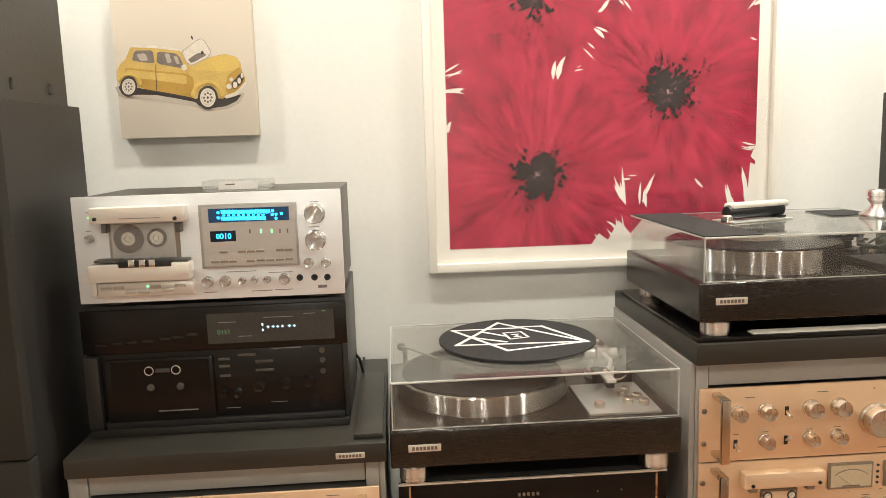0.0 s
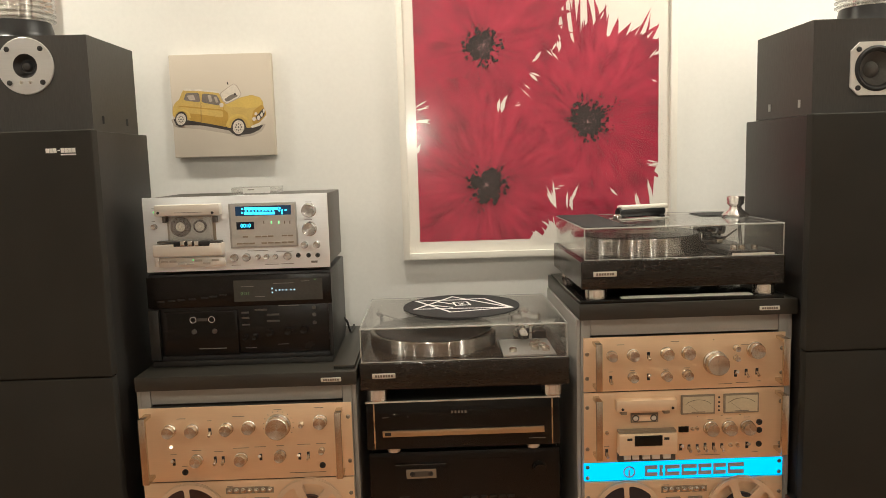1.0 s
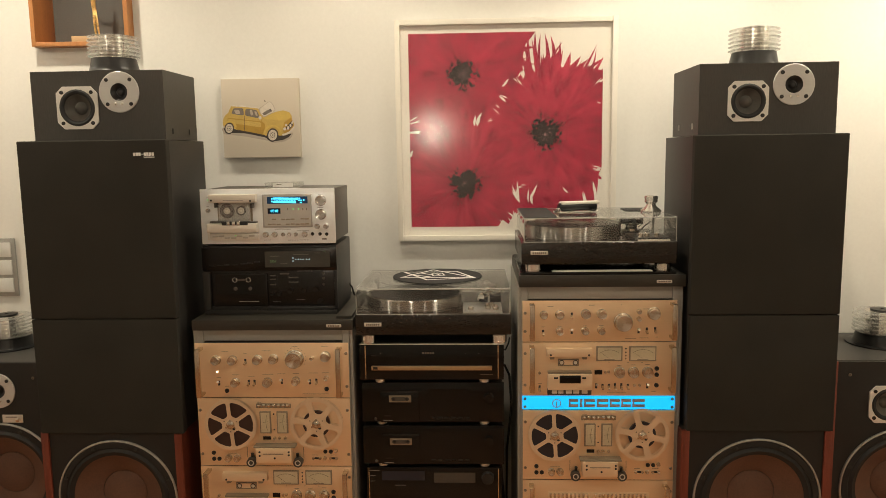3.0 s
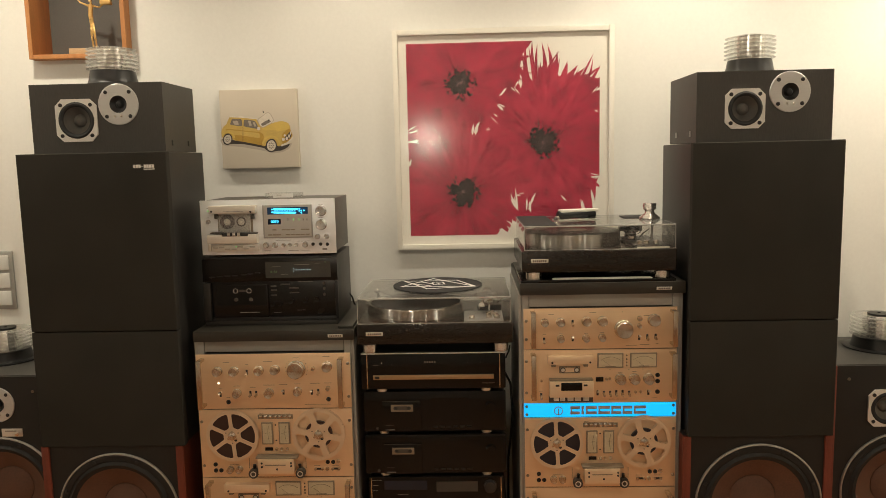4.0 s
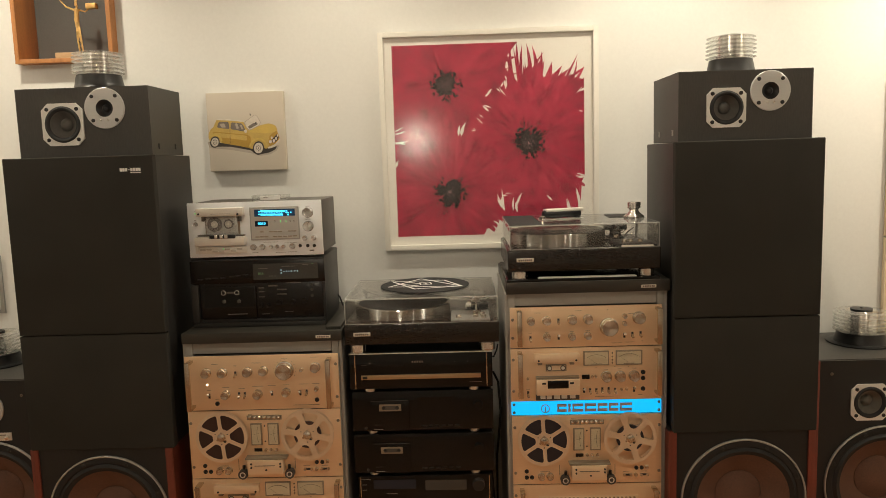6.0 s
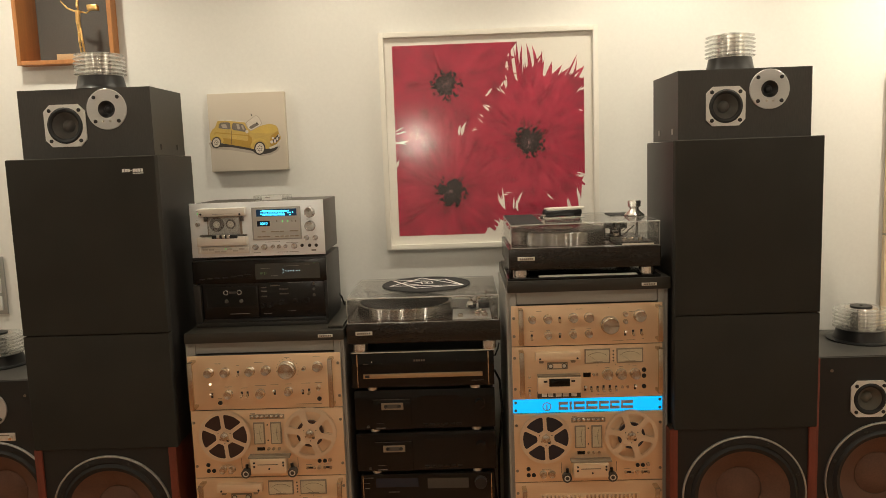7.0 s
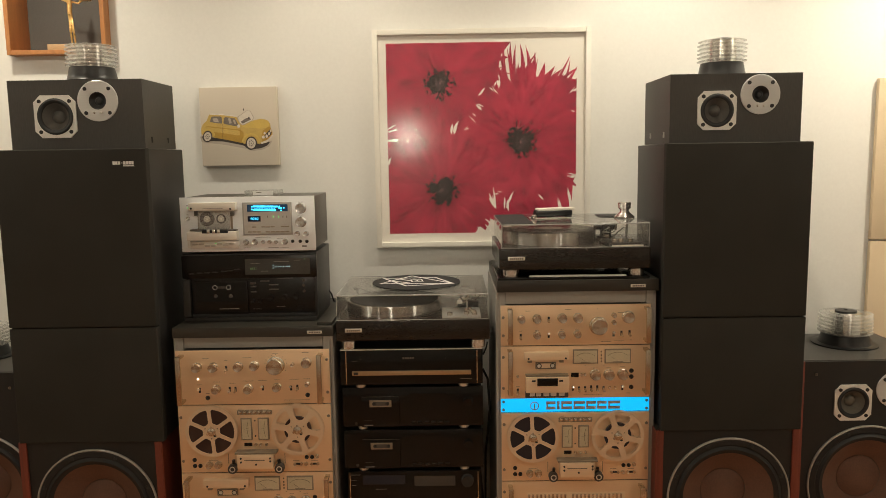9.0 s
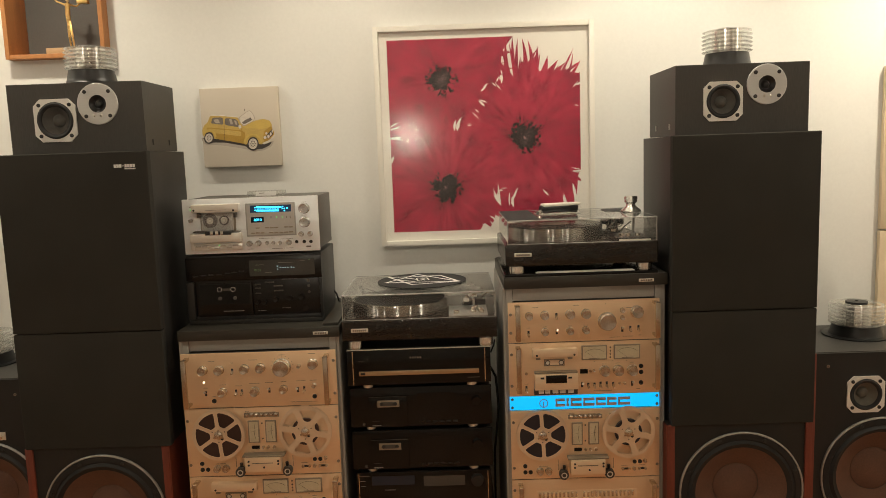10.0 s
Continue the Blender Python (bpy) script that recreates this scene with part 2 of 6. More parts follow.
WINDOWGREY = mat("display_window_grey", (0.055, 0.053, 0.047), 0.12, vary=0.15, bump=0.0)
FELT = mat("slipmat_felt", (0.026, 0.026, 0.026), 0.9, vary=0.2, bump=0.3, fine=600)
WHITEINK = mat("white_ink", (0.82, 0.81, 0.78), 0.7, vary=0.04, bump=0.0)
VINYL = mat("record_vinyl", (0.010, 0.010, 0.010), 0.22, vary=0.1, bump=0.05, fine=900)
LABELM = mat("record_label", (0.10, 0.075, 0.055), 0.5, vary=0.2)
CABLE = mat("cable_black", (0.012, 0.012, 0.012), 0.5)
WHITEPL = mat("white_plastic", (0.72, 0.68, 0.60), 0.35, vary=0.05)
CYAN = glow("cyan_segments", (0.05, 0.62, 1.0), 2.2)
CYANDIM = glow("cyan_backlight", (0.01, 0.08, 0.18), 0.13)
BLUELIGHT = glow("blue_light_panel", (0.0, 0.42, 0.95), 1.0)
LEDGREEN = glow("green_led", (0.25, 0.9, 0.3), 0.9)
LEDDIM = glow("dim_green_digits", (0.16, 0.32, 0.13), 0.28)
LEDWHITE = glow("white_led", (0.55, 0.85, 1.0), 0.8)
LEDWARM = glow("warm_led", (1.0, 0.85, 0.6), 2.0)


def turned(m, axis, rough, amount):
    """Lathe-turned metal: lamps show as narrow streaks across the fine grooves round the axis."""
    n, l = m.node_tree.nodes, m.node_tree.links
    old = n["Principled BSDF"]
    t, g = n.new("ShaderNodeTangent"), n.new("ShaderNodeBsdfAnisotropic")
    t.direction_type, t.axis = "RADIAL", axis
    g.inputs["Roughness"].default_value, g.inputs["Anisotropy"].default_value, g.inputs["Rotation"].default_value = rough, amount, 0.0
    l.new(t.outputs[0], g.inputs["Tangent"])
    l.new(old.inputs["Base Color"].links[0].from_socket, g.inputs["Color"])
    l.new(g.outputs[0], n["Material Output"].inputs["Surface"])
    n.remove(old)


for m_, axis_, rough_, amount_ in ((PLATTER, "Z", 0.25, 0.86), (COPPER, "Z", 0.26, 0.80), (CORE, "Z", 0.26, 0.80), (KNOBM, "Y", 0.26, 0.62), (KNOBSIL, "Y", 0.26, 0.62)):
    turned(m_, axis_, rough_, amount_)
GLOBE = glow("lamp_globe", (1.0, 0.90, 0.72), 25.0)
LENS = glow("downlight_lens", (1.0, 0.86, 0.66), 6.0)
PICGLASS = clear("picture_glass", 0.135, 1.45)
ACRYLIC = clear("clear_acrylic", 0.04, 1.45, (0.985, 0.98, 0.97), haze=0.015)
# cover edges: white scatter stands in for light gathered in the acrylic
EDGEAC = clear("acrylic_edge", 0.10, 1.9, (0.85, 0.85, 0.83), haze=0.36)
RIMGLINT = clear("polished_rim", 0.07, 2.3, (0.9, 0.9, 0.88), haze=0.30)
RINGEDGE = clear("acrylic_ring_edge", 0.10, 1.8, (0.9, 0.9, 0.88), haze=0.20)
RINGAC = clear("acrylic_ring", 0.06, 1.42, (0.985, 0.985, 0.98), haze=0.012)
CASEAC = clear("clear_case", 0.05, 1.75, (0.93, 0.93, 0.92), haze=0.06)


# ---- building helpers ----
def thing(name, loc, label, category, group="", kind=""):
    ob = new(name)
    ob.empty_display_size = 0.05
    ob.matrix_world = Matrix.Translation(loc)
    return tagged(ob, label, category, group, kind)


def finish(bm, name, material, sharp=35):
    me = bpy.data.meshes.new(name)
    bmesh.ops.recalc_face_normals(bm, faces=bm.faces)
    bm.to_mesh(me)
    bm.free()
    for m in material if isinstance(material, (list, tuple)) else [material]:
        me.materials.append(m)
    me.shade_smooth()
    me.set_sharp_from_angle(angle=radians(sharp))
    return me


def part(name, bm, material=None, parent=None, label="", loc=None):
    """One bmesh as one mesh object under a thing or a part; a shared mesh has its material already."""
    if isinstance(material, bpy.types.Object):
        material, parent, label = None, material, parent or label
    me = finish(bm, name, material) if isinstance(bm, bmesh.types.BMesh) else bm
    ob = new(name, me)
    ob.parent = parent
    if loc:
        ob.location = loc
    return tagged(ob, label) if label else ob


def solid(name, bm, material, label, category, kind="", loc=None, group=""):
    ob = new(name, finish(bm, name, material))
    if loc:
        ob.location = loc
    return tagged(ob, label, category, group, kind)


def box(bm, x0, x1, y0, y1, z0, z1, bevel=0.0, seg=2, index=0):
    v = [bm.verts.new((x, y, z)) for x in (x0, x1) for y in (y0, y1) for z in (z0, z1)]
    fs = [bm.faces.new([v[i] for i in q]) for q in ((0, 1, 3, 2), (4, 6, 7, 5), (0, 4, 5, 1), (2, 3, 7, 6), (0, 2, 6, 4), (1, 5, 7, 3))]
    for f in fs:
        f.material_index = index
    if bevel:
        es = list({e for f in fs for e in f.edges})
        bmesh.ops.bevel(bm, geom=es, offset=bevel, segments=seg, profile=0.6, affect="EDGES")
    return bm


def nb(*a, **k):
    return box(bmesh.new(), *a, **k)


def lathe(bm, profile, c=(0, 0, 0), axis="z", seg=40, index=0):
    """Turn (radius, height) pairs about an axis through c; axis y turns towards -y."""
    rings = []
    for r, h in profile:
        row = []
        for i in range(seg if r > 1e-6 else 1):
            a = 2 * math.pi * i / seg
            p = (r * math.cos(a), r * math.sin(a), h) if axis == "z" else (r * math.cos(a), -h, r * math.sin(a))
            row.append(bm.verts.new((c[0] + p[0], c[1] + p[1], c[2] + p[2])))
        rings.append(row)
    for a, b in zip(rings, rings[1:]):
        for i in range(seg):
            j = (i + 1) % seg
            q = [a[i % len(a)], a[j % len(a)], b[j % len(b)], b[i % len(b)]]
            q = list(dict.fromkeys(q))
            if len(q) > 2:
                bm.faces.new(q).material_index = index
    return bm


def holed(bm, x0, x1, y0, y1, z0, z1, holes, bevel=0.0):
    """A box whose front has round holes (x, z, radius)."""
    box(bm, x0, x1, y0, y1, z0, z1)
    shut = y1 - y0 > 0.05
    bmesh.ops.delete(bm, geom=[f for f in bm.faces if abs(f.calc_center_median().y - y0) < 1e-6 or (not shut and abs(f.calc_center_median().y - y1) < 1e-6)], context="FACES_ONLY")
    edges = [e for e in bm.edges if all(abs(v.co.y - y0) < 1e-6 for v in e.verts)]
    for hx, hz, r in holes:
        ring = [bm.verts.new((hx + r * math.cos(2 * math.pi * i / 40), y0, hz + r * math.sin(2 * math.pi * i / 40))) for i in range(40)]
        edges += [bm.edges.new((ring[i], ring[(i + 1) % 40])) for i in range(40)]
    bmesh.ops.triangle_fill(bm, use_beauty=True, use_dissolve=False, edges=edges, normal=(0, -1, 0))
    return bm


def nl(*a, **k):
    return lathe(bmesh.new(), *a, **k)


def tube(bm, pts, r0, r1=None, seg=10):
    """A round rod along points, tapering from r0 to r1."""
    r1 = r0 if r1 is None else r1
    pts = [Vector(p) for p in pts]
    rows = []
    for i, p in enumerate(pts):
        d = (pts[min(i + 1, len(pts) - 1)] - pts[max(i - 1, 0)]).normalized()
        u = d.orthogonal().normalized()
        if i and abs(d.dot(last)) > 0.2:
            u = (prev - d * prev.dot(d)).normalized()
        prev, last = u, d
        w, r = d.cross(u), r0 + (r1 - r0) * i / (len(pts) - 1)
        rows.append([bm.verts.new(p + r * (math.cos(2 * math.pi * k / seg) * u + math.sin(2 * math.pi * k / seg) * w)) for k in range(seg)])
    for a, b in zip(rows, rows[1:]):
        for k in range(seg):
            bm.faces.new([a[k], a[(k + 1) % seg], b[(k + 1) % seg], b[k]])
    bm.faces.new(rows[0])
    bm.faces.new(rows[-1][::-1])
    return bm


def flat(bm, pts, y, index=0):
    """A flat shape in the x-z plane at depth y."""
    f = bm.faces.new([bm.verts.new((x, y, z)) for x, z in pts])
    f.material_index = index
    return f


CACHE = {}


def shared(key, make, material):
    if key not in CACHE:
        CACHE[key] = finish(make(), key[0], material)
    return CACHE[key]


def knob(th, x, z, r, length, material=None, name="knob", y=0.0):
    material = material or KNOBM

    def make():
        bm = nl([(r * 1.12, 0), (r * 1.12, length * 0.18), (r, length * 0.25), (r, length * 0.92), (r * 0.93, length), (r * 0.8, length * 0.985), (0, length * 0.97)], axis="y", seg=28)
        box(bm, -r * 0.05, r * 0.05, -length * 1.03, -length * 0.9, r * 0.2, r * 0.92)
        return bm
    return part(name, shared((name, round(r, 4), round(length, 4), material.name), make, material), th, loc=(x, y, z))


def toggle(th, x, z, h=0.014, up=True):
    slot = part("switch_slot", shared(("switch_slot", h), lambda: nb(-0.0034, 0.0034, -0.0012, 0.002, -h * 0.45, h * 0.45, bevel=0.0008), BLACKPL), th, loc=(x, 0, z))
    s = 1 if up else -1

    def make():
        return tube(bmesh.new(), [(0, 0, 0), (0, -0.007, 0.004 * s), (0, -0.013, 0.0075 * s)], 0.0026, 0.0038, 10)
    part("lever", shared(("lever", s), make, KNOBM), slot)
    return slot


def button(th, x, z, w, h, d, material, name="button"):
    return part(name, shared((name, w, h, d, material.name), lambda: nb(-w / 2, w / 2, -d, 0.001, -h / 2, h / 2, bevel=min(w, h, d) * 0.2), material), th, loc=(x, 0, z))


def socket(th, x, z, r=0.0055, y=0.0):
    def make():
        bm = nl([(r * 1.3, 0), (r * 1.3, 0.0025), (r, 0.003), (r * 0.75, 0.0025), (r * 0.7, 0.0006), (0, 0.0005)], axis="y", seg=20)
        return bm
    return part("socket", shared(("socket", r), make, BLACKPL), th, loc=(x, y, z))


def screw(th, x, z, y=0.0, r=0.0048):
    def make():
        bm = nl([(r, 0), (r, 0.0012), (r * 0.7, 0.0028), (r * 0.45, 0.003), (r * 0.4, 0.0012), (0, 0.0012)], axis="y", seg=16)
        return bm
    return part("screw", shared(("screw", r), make, SCREWM), th, loc=(x, y, z))


def bars(th, items, material=None, name="marking", y=-0.0004):
    """Small print too small to read: plain bars (x, z, width, height)."""
    bm = bmesh.new()
    for x, z, w, h in items:
        box(bm, x - w / 2, x + w / 2, y - 0.0003, y + 0.0004, z - h / 2, z + h / 2)
    return tagged(part(name, bm, material or PRINTGREY, th), kind="stuff")


def handle(th, x, z0, z1, out=0.042):
    """A rack handle: two feet and a flat grip, bent from one bar."""
    w, t = 0.0075, 0.009
    bm = bmesh.new()
    box(bm, x - w, x + w, -out, -out + t, z0, z1, bevel=0.002)
    for za in (z0, z1 - t):
        box(bm, x - w * 0.98, x + w * 0.98, -out + t * 0.6, 0.0005, za + 0.0002, za + t - 0.0002, bevel=0.0015)
    return part("handle", bm, CHAMPH, th, "champagne metal rack handle")


CHAMPH = mat("handle_metal", (0.62, 0.53, 0.43), 0.22, metal=1.0, vary=0.04, bump=0.0)


def badge(th, x, z, w, h, y):
    b = part("badge", nb(x - w / 2, x + w / 2, y - 0.002, y + 0.001, z - h / 2, z + h / 2, bevel=0.0006), BADGEM, th, "small silver maker's badge")
    bm = bmesh.new()
    for i in range(7):
        cx = x + (i - 3) * w * 0.115
        box(bm, cx - w * 0.042, cx + w * 0.042, y - 0.0026, y - 0.0018, z - h * 0.24, z + h * 0.24)
    part("marking", bm, PRINTGREY, b)


def mapper(x0, x1, yt, yb, w, h):
    """Plan coordinates of a front drawing to metres from the panel's bottom middle."""
    return lambda x, y: ((x - x0) / (x1 - x0) * w - w / 2, (yb - y) / (yb - yt) * h)


# ---- the room ----
X0, X1, YB = -2.6, 3.0, -3.6
solid("floor", nb(X0 - 0.1, X1 + 0.1, YB - 0.1, WALL + 0.1, -0.05, 0), FLOORWOOD, "brown wooden floor", "floor", "structure")
NX0, NX1, NZ0, NZ1 = -1.057, -0.692, 1.967, 2.459
bm = nb(X0 - 0.1, NX0, WALL, WALL + 0.14, 0, CEIL)
for q in ((NX1, X1 + 0.1, 0, CEIL), (NX0, NX1, 0, NZ0), (NX0, NX1, NZ1, CEIL)):
    box(bm, q[0], q[1], WALL, WALL + 0.14, q[2], q[3])
solid("wall_north", bm, PLASTER, "warm off-white painted plaster wall", "wall", "structure")
solid("wall_south", nb(X0 - 0.1, X1 + 0.1, YB - 0.1, YB, 0, CEIL), PLASTER, "plain off-white painted wall", "wall", "structure")
solid("wall_west", nb(X0 - 0.1, X0, YB, WALL, 0, CEIL), PLASTER, "plain off-white painted wall", "wall", "structure")
solid("wall_east", nb(X1, X1 + 0.1, YB, WALL, 0, CEIL), PLASTER, "plain off-white painted wall", "wall", "structure")
solid("ceiling", nb(X0 - 0.1, X1 + 0.1, YB - 0.1, WALL + 0.1, CEIL, CEIL + 0.1), CEILING, "plain white painted ceiling", "ceiling", "structure")
for lx, ly, watts in DOWNLIGHTS:
    d = thing("downlight", (lx, ly, CEIL), "white recessed ceiling downlight, switched on", "light", "ceiling downlights")
    part("trim_ring", nl([(0.030, -0.001), (0.030, -0.005), (0.048, -0.006), (0.050, -0.001)], seg=32), FRAMEWHITE, d)
    part("lens", nl([(0.029, -0.001), (0.022, -0.003), (0, -0.004)], seg=24), LENS, d)
p = thing("floor_lamp", (0.18, -2.35, 0), "slim floor lamp with a frosted glass globe, switched on", "lamp")
part("base_plate", nl([(0, 0), (0.13, 0), (0.13, 0.012), (0.12, 0.018), (0, 0.02)], seg=40), CHROME, p)
part("pole", tube(bmesh.new(), [(0, 0, 0.018), (0, 0, 1.65)], 0.011), CHROME, p)
part("globe", nl([(0.11 * math.sin(math.pi * i / 16), 1.755 - 0.11 * math.cos(math.pi * i / 16)) for i in range(17)], seg=28), GLOBE, p, "glowing frosted globe")

# tan panel beside the wall, in two pieces
tp = thing("wall_panel", (2.42, WALL, 0), "tan upright panel in two pieces standing against the wall", "panel", kind="structure")
part("lower_panel", nb(-0.287, 0.30, -0.022, -0.003, 0, 1.233, bevel=0.003), PANELTAN, tp)
part("upper_panel", nb(-0.287, 0.30, -0.022, -0.003, 1.239, 1.835, bevel=0.003), PANELTAN, tp)

# light switches
sw = thing("light_switch", (-1.26, WALL, 1.145), "silver light switch plate with three pale rockers on the wall", "switch")
part("plate", nb(-0.048, 0.048, -0.010, -0.0005, -0.113, 0.113, bevel=0.004), SWITCHM, sw)
for i in (-1, 0, 1):
    part("rocker", nb(-0.034, 0.034, -0.015, -0.008, i * 0.069 - 0.028, i * 0.069 + 0.028, bevel=0.003), SWITCHW, sw)

# ---- framed flower print ----
AX0, AX1, AZ0, AZ1 = 0.274, 1.076, 1.236, 2.037
art = thing("framed_print", ((AX0 + AX1) / 2, WALL, AZ0), "large red flower print in a white box frame on the wall", "picture")
hw, hh = (AX1 - AX0) / 2, AZ1 - AZ0
FD, FW = 0.025, 0.019
for nm, q in (("frame_side", (-hw, -hw + FW, 0, hh)), ("frame_side", (hw - FW, hw, 0, hh)), ("frame_rail", (-hw + FW, hw - FW, 0, FW)), ("frame_rail", (-hw + FW, hw - FW, hh - FW, hh))):
    part(nm, nb(q[0], q[1], -FD, -0.001, q[2], q[3], bevel=0.0015), FRAMEWHITE, art)
part("backing_paper", nb(-hw + FW, hw - FW, -0.011, -0.004, FW, hh - FW), PAPER, art)
PW = 0.702
PX, PZ = 0.323 - (AX0 + AX1) / 2, 1.287 - AZ0


def ragged(rng, n, reach, width, cx, cz, a0, a1, r0, bend=0.25):
    """Brush strokes out from a flower's middle, as flat tapered shapes (u, v)."""
    for i in range(n):
        a = radians(rng.uniform(a0, a1))
        length = reach * rng.uniform(0.7, 1.06)
        w = width * rng.uniform(0.5, 1.3)
        b = rng.uniform(-bend, bend)
        left, right = [], []
        steps = 6
        for k in range(steps + 1):
            t = k / steps
            r = r0 + (length - r0) * t
            aa = a + b * t * t
            ww = w * (0.25 + 1.5 * t * (1 - t) + 0.5 * t) * (1 - t ** 4)
            px, pz = cx + r * math.cos(aa), cz + r * math.sin(aa)
            ox, oz = -math.sin(aa) * ww / 2, math.cos(aa) * ww / 2
            left.append((px + ox, pz + oz))
            right.append((px - ox, pz - oz))
        yield left + right[-2::-1]


def clipped(bm):
    for co, no in (((PX, 0, 0), (-1, 0, 0)), ((PX + PW, 0, 0), (1, 0, 0)), ((0, 0, PZ), (0, 0, -1)), ((0, 0, PZ + PW), (0, 0, 1))):
        bmesh.ops.bisect_plane(bm, geom=bm.verts[:] + bm.edges[:] + bm.faces[:], plane_co=co, plane_no=no, clear_outer=True)
    return bm


def uv(pts):
    return [(PX + u * PW, PZ + v * PW) for u, v in pts]


rng = random.Random(7)
lay = [-0.0113]


def stroke_layer(bm, shapes, index=0):
    for s in shapes:
        lay[0] -= 0.000003
        flat(bm, uv(s), lay[0], index)


bm = bmesh.new()
ground = [(0, 0), (0.46, 0), (0.485, 0.035), (0.515, 0.012), (0.55, 0.075), (0.59, 0.03), (0.64, 0.09), (0.80, 0.05), (0.97, 0.05), (0.985, 0.27), (1, 0.30), (1, 0.80), (0.9, 0.82), (0.80, 0.82), (0.68, 0.80), (0.60, 0.76), (0.585, 0.84), (0.60, 0.93), (0.655, 1.0), (0, 1)]
PETAL = petal_paint("petal_red", uv([(0.28, 0.79), (0.706, 0.482), (0.287, 0.227)]), (0.165, 0.0065, 0.024), (0.37, 0.016, 0.052), (0.54, 0.042, 0.088))
stroke_layer(bm, [ground], 0)
FL = [(0.28, 0.79), (0.706, 0.482), (0.287, 0.227)]
stroke_layer(bm, ragged(rng, 30, 0.37, 0.055, *FL[0], -40, 62, 0.04), 0)
stroke_layer(bm, ragged(rng, 20, 0.37, 0.03, *FL[0], 10, 60, 0.08, 0.1), 0)
stroke_layer(bm, ragged(rng, 36, 0.42, 0.06, *FL[1], 15, 150, 0.04), 0)
stroke_layer(bm, ragged(rng, 18, 0.40, 0.05, *FL[1], -80, 30, 0.04), 0)
stroke_layer(bm, ragged(rng, 38, 0.50, 0.026, *FL[1], 42, 118, 0.2, 0.18), 0)
# bare paper between the petals
shards = []
for u, v, n, s, a in ((0.585, 0.80, 3, 0.040, 250), (0.55, 0.77, 3, 0.035, 300), (0.49, 0.735, 3, 0.035, 40), (0.475, 0.685, 2, 0.04, 330), (0.445, 0.625, 2, 0.035, 320), (0.35, 0.54, 3, 0.045, 70), (0.405, 0.545, 2, 0.02, 20),
                      (0.0, 0.54, 3, 0.05, 20), (0.0, 0.50, 3, 0.06, 0), (0.0, 0.375, 2, 0.035, 60), (0.57, 0.21, 2, 0.03, 10), (0.575, 0.12, 4, 0.085, 105), (0.63, 0.12, 3, 0.07, 80), (0.52, 0.06, 3, 0.06, 310), (0.48, 0.02, 3, 0.05, 330),
                      (0.56, 0.02, 3, 0.05, 90), (1.0, 0.29, 4, 0.034, 175), (0.985, 0.12, 4, 0.075, 102), (0.93, 0.10, 4, 0.065, 112), (0.82, 0.16, 2, 0.05, 120), (1.0, 0.62, 1, 0.02, 170), (1.0, 0.76, 2, 0.04, 215)):
    for k in range(n):
        aa = radians(a + rng.uniform(-16, 16))
        uu, vv, ln, wd = u + rng.uniform(-0.012, 0.012), v + rng.uniform(-0.014, 0.014), s * rng.uniform(0.7, 1.5), s * rng.uniform(0.07, 0.15 if s > 0.045 else 0.24)
        c, d = math.cos(aa), math.sin(aa)
        shards.append([(uu - d * wd * 0.15, vv + c * wd * 0.15), (uu + c * ln * 0.35 - d * wd * 0.9, vv + d * ln * 0.35 + c * wd * 0.9), (uu + c * ln * 0.7 - d * wd * 0.75, vv + d * ln * 0.7 + c * wd * 0.75), (uu + c * ln, vv + d * ln), (uu + c * ln * 0.55 + d * wd * 0.5, vv + d * ln * 0.55 - c * wd * 0.5), (uu + d * wd * 0.15, vv - c * wd * 0.15)])
stroke_layer(bm, shards, 2)
# dark middles: daubs of black, smears along a few petals, splashes and pale flecks


def daub(u, v, q, n, turn, thin, index):
    pts = []
    for j in range(n):
        w_, t_ = rng.uniform(0.65, 1.2), 2 * math.pi * j / n
        du, dv = q * w_ * math.cos(t_), q * w_ * thin * math.sin(t_)
        pts.append((u + du * math.cos(turn) - dv * math.sin(turn), v + du * math.sin(turn) + dv * math.cos(turn)))
    stroke_layer(bm, [pts], index)


SMEARS = (((112, 0.105, 5), (150, 0.115, 4), (-85, 0.11, 3), (20, 0.09, 3)), ((103, 0.135, 7), (62, 0.125, 6), (28, 0.175, 7), (175, 0.10, 4), (-20, 0.12, 3)), ((48, 0.115, 6), (160, 0.10, 4), (-115, 0.14, 4), (5, 0.125, 5)))
for (cx, cz), rr, smears in zip(FL, (0.068, 0.074, 0.078), SMEARS):
    for k in range(230):
        a, r = rng.uniform(0, 6.283), rr * min(1.2, abs(rng.gauss(0, 0.62)))
        daub(cx + r * math.cos(a), cz + r * math.sin(a) * 0.95, rng.uniform(0.008, 0.021) * (1.25 - 0.65 * r / rr), 9, a, rng.uniform(0.5, 1.0), 3)
    for deg, reach, n in smears:
        for k in range(n * 4):
            t_ = rng.uniform(0.35, 1.0)
            a = radians(deg + rng.gauss(0, 5))
            r = reach * t_
            daub(cx + r * math.cos(a), cz + r * math.sin(a), rng.uniform(0.003, 0.0105) * (1.25 - t_ * 0.8), 8, a, rng.uniform(0.35, 0.8), 3)
    for k in range(170):
        pale = k % 5 < 2
        a, r, q = rng.uniform(0, 6.283), rr * (abs(rng.gauss(0, 0.5)) if pale else 0.8 + abs(rng.gauss(0, 0.5))), rng.uniform(0.0012, 0.0030) if pale else rng.uniform(0.0012, 0.0045)
        daub(cx + r * math.cos(a), cz + r * math.sin(a), q, 6, a, rng.uniform(0.5, 1.0), 4 if pale else 3)
clipped(bm)
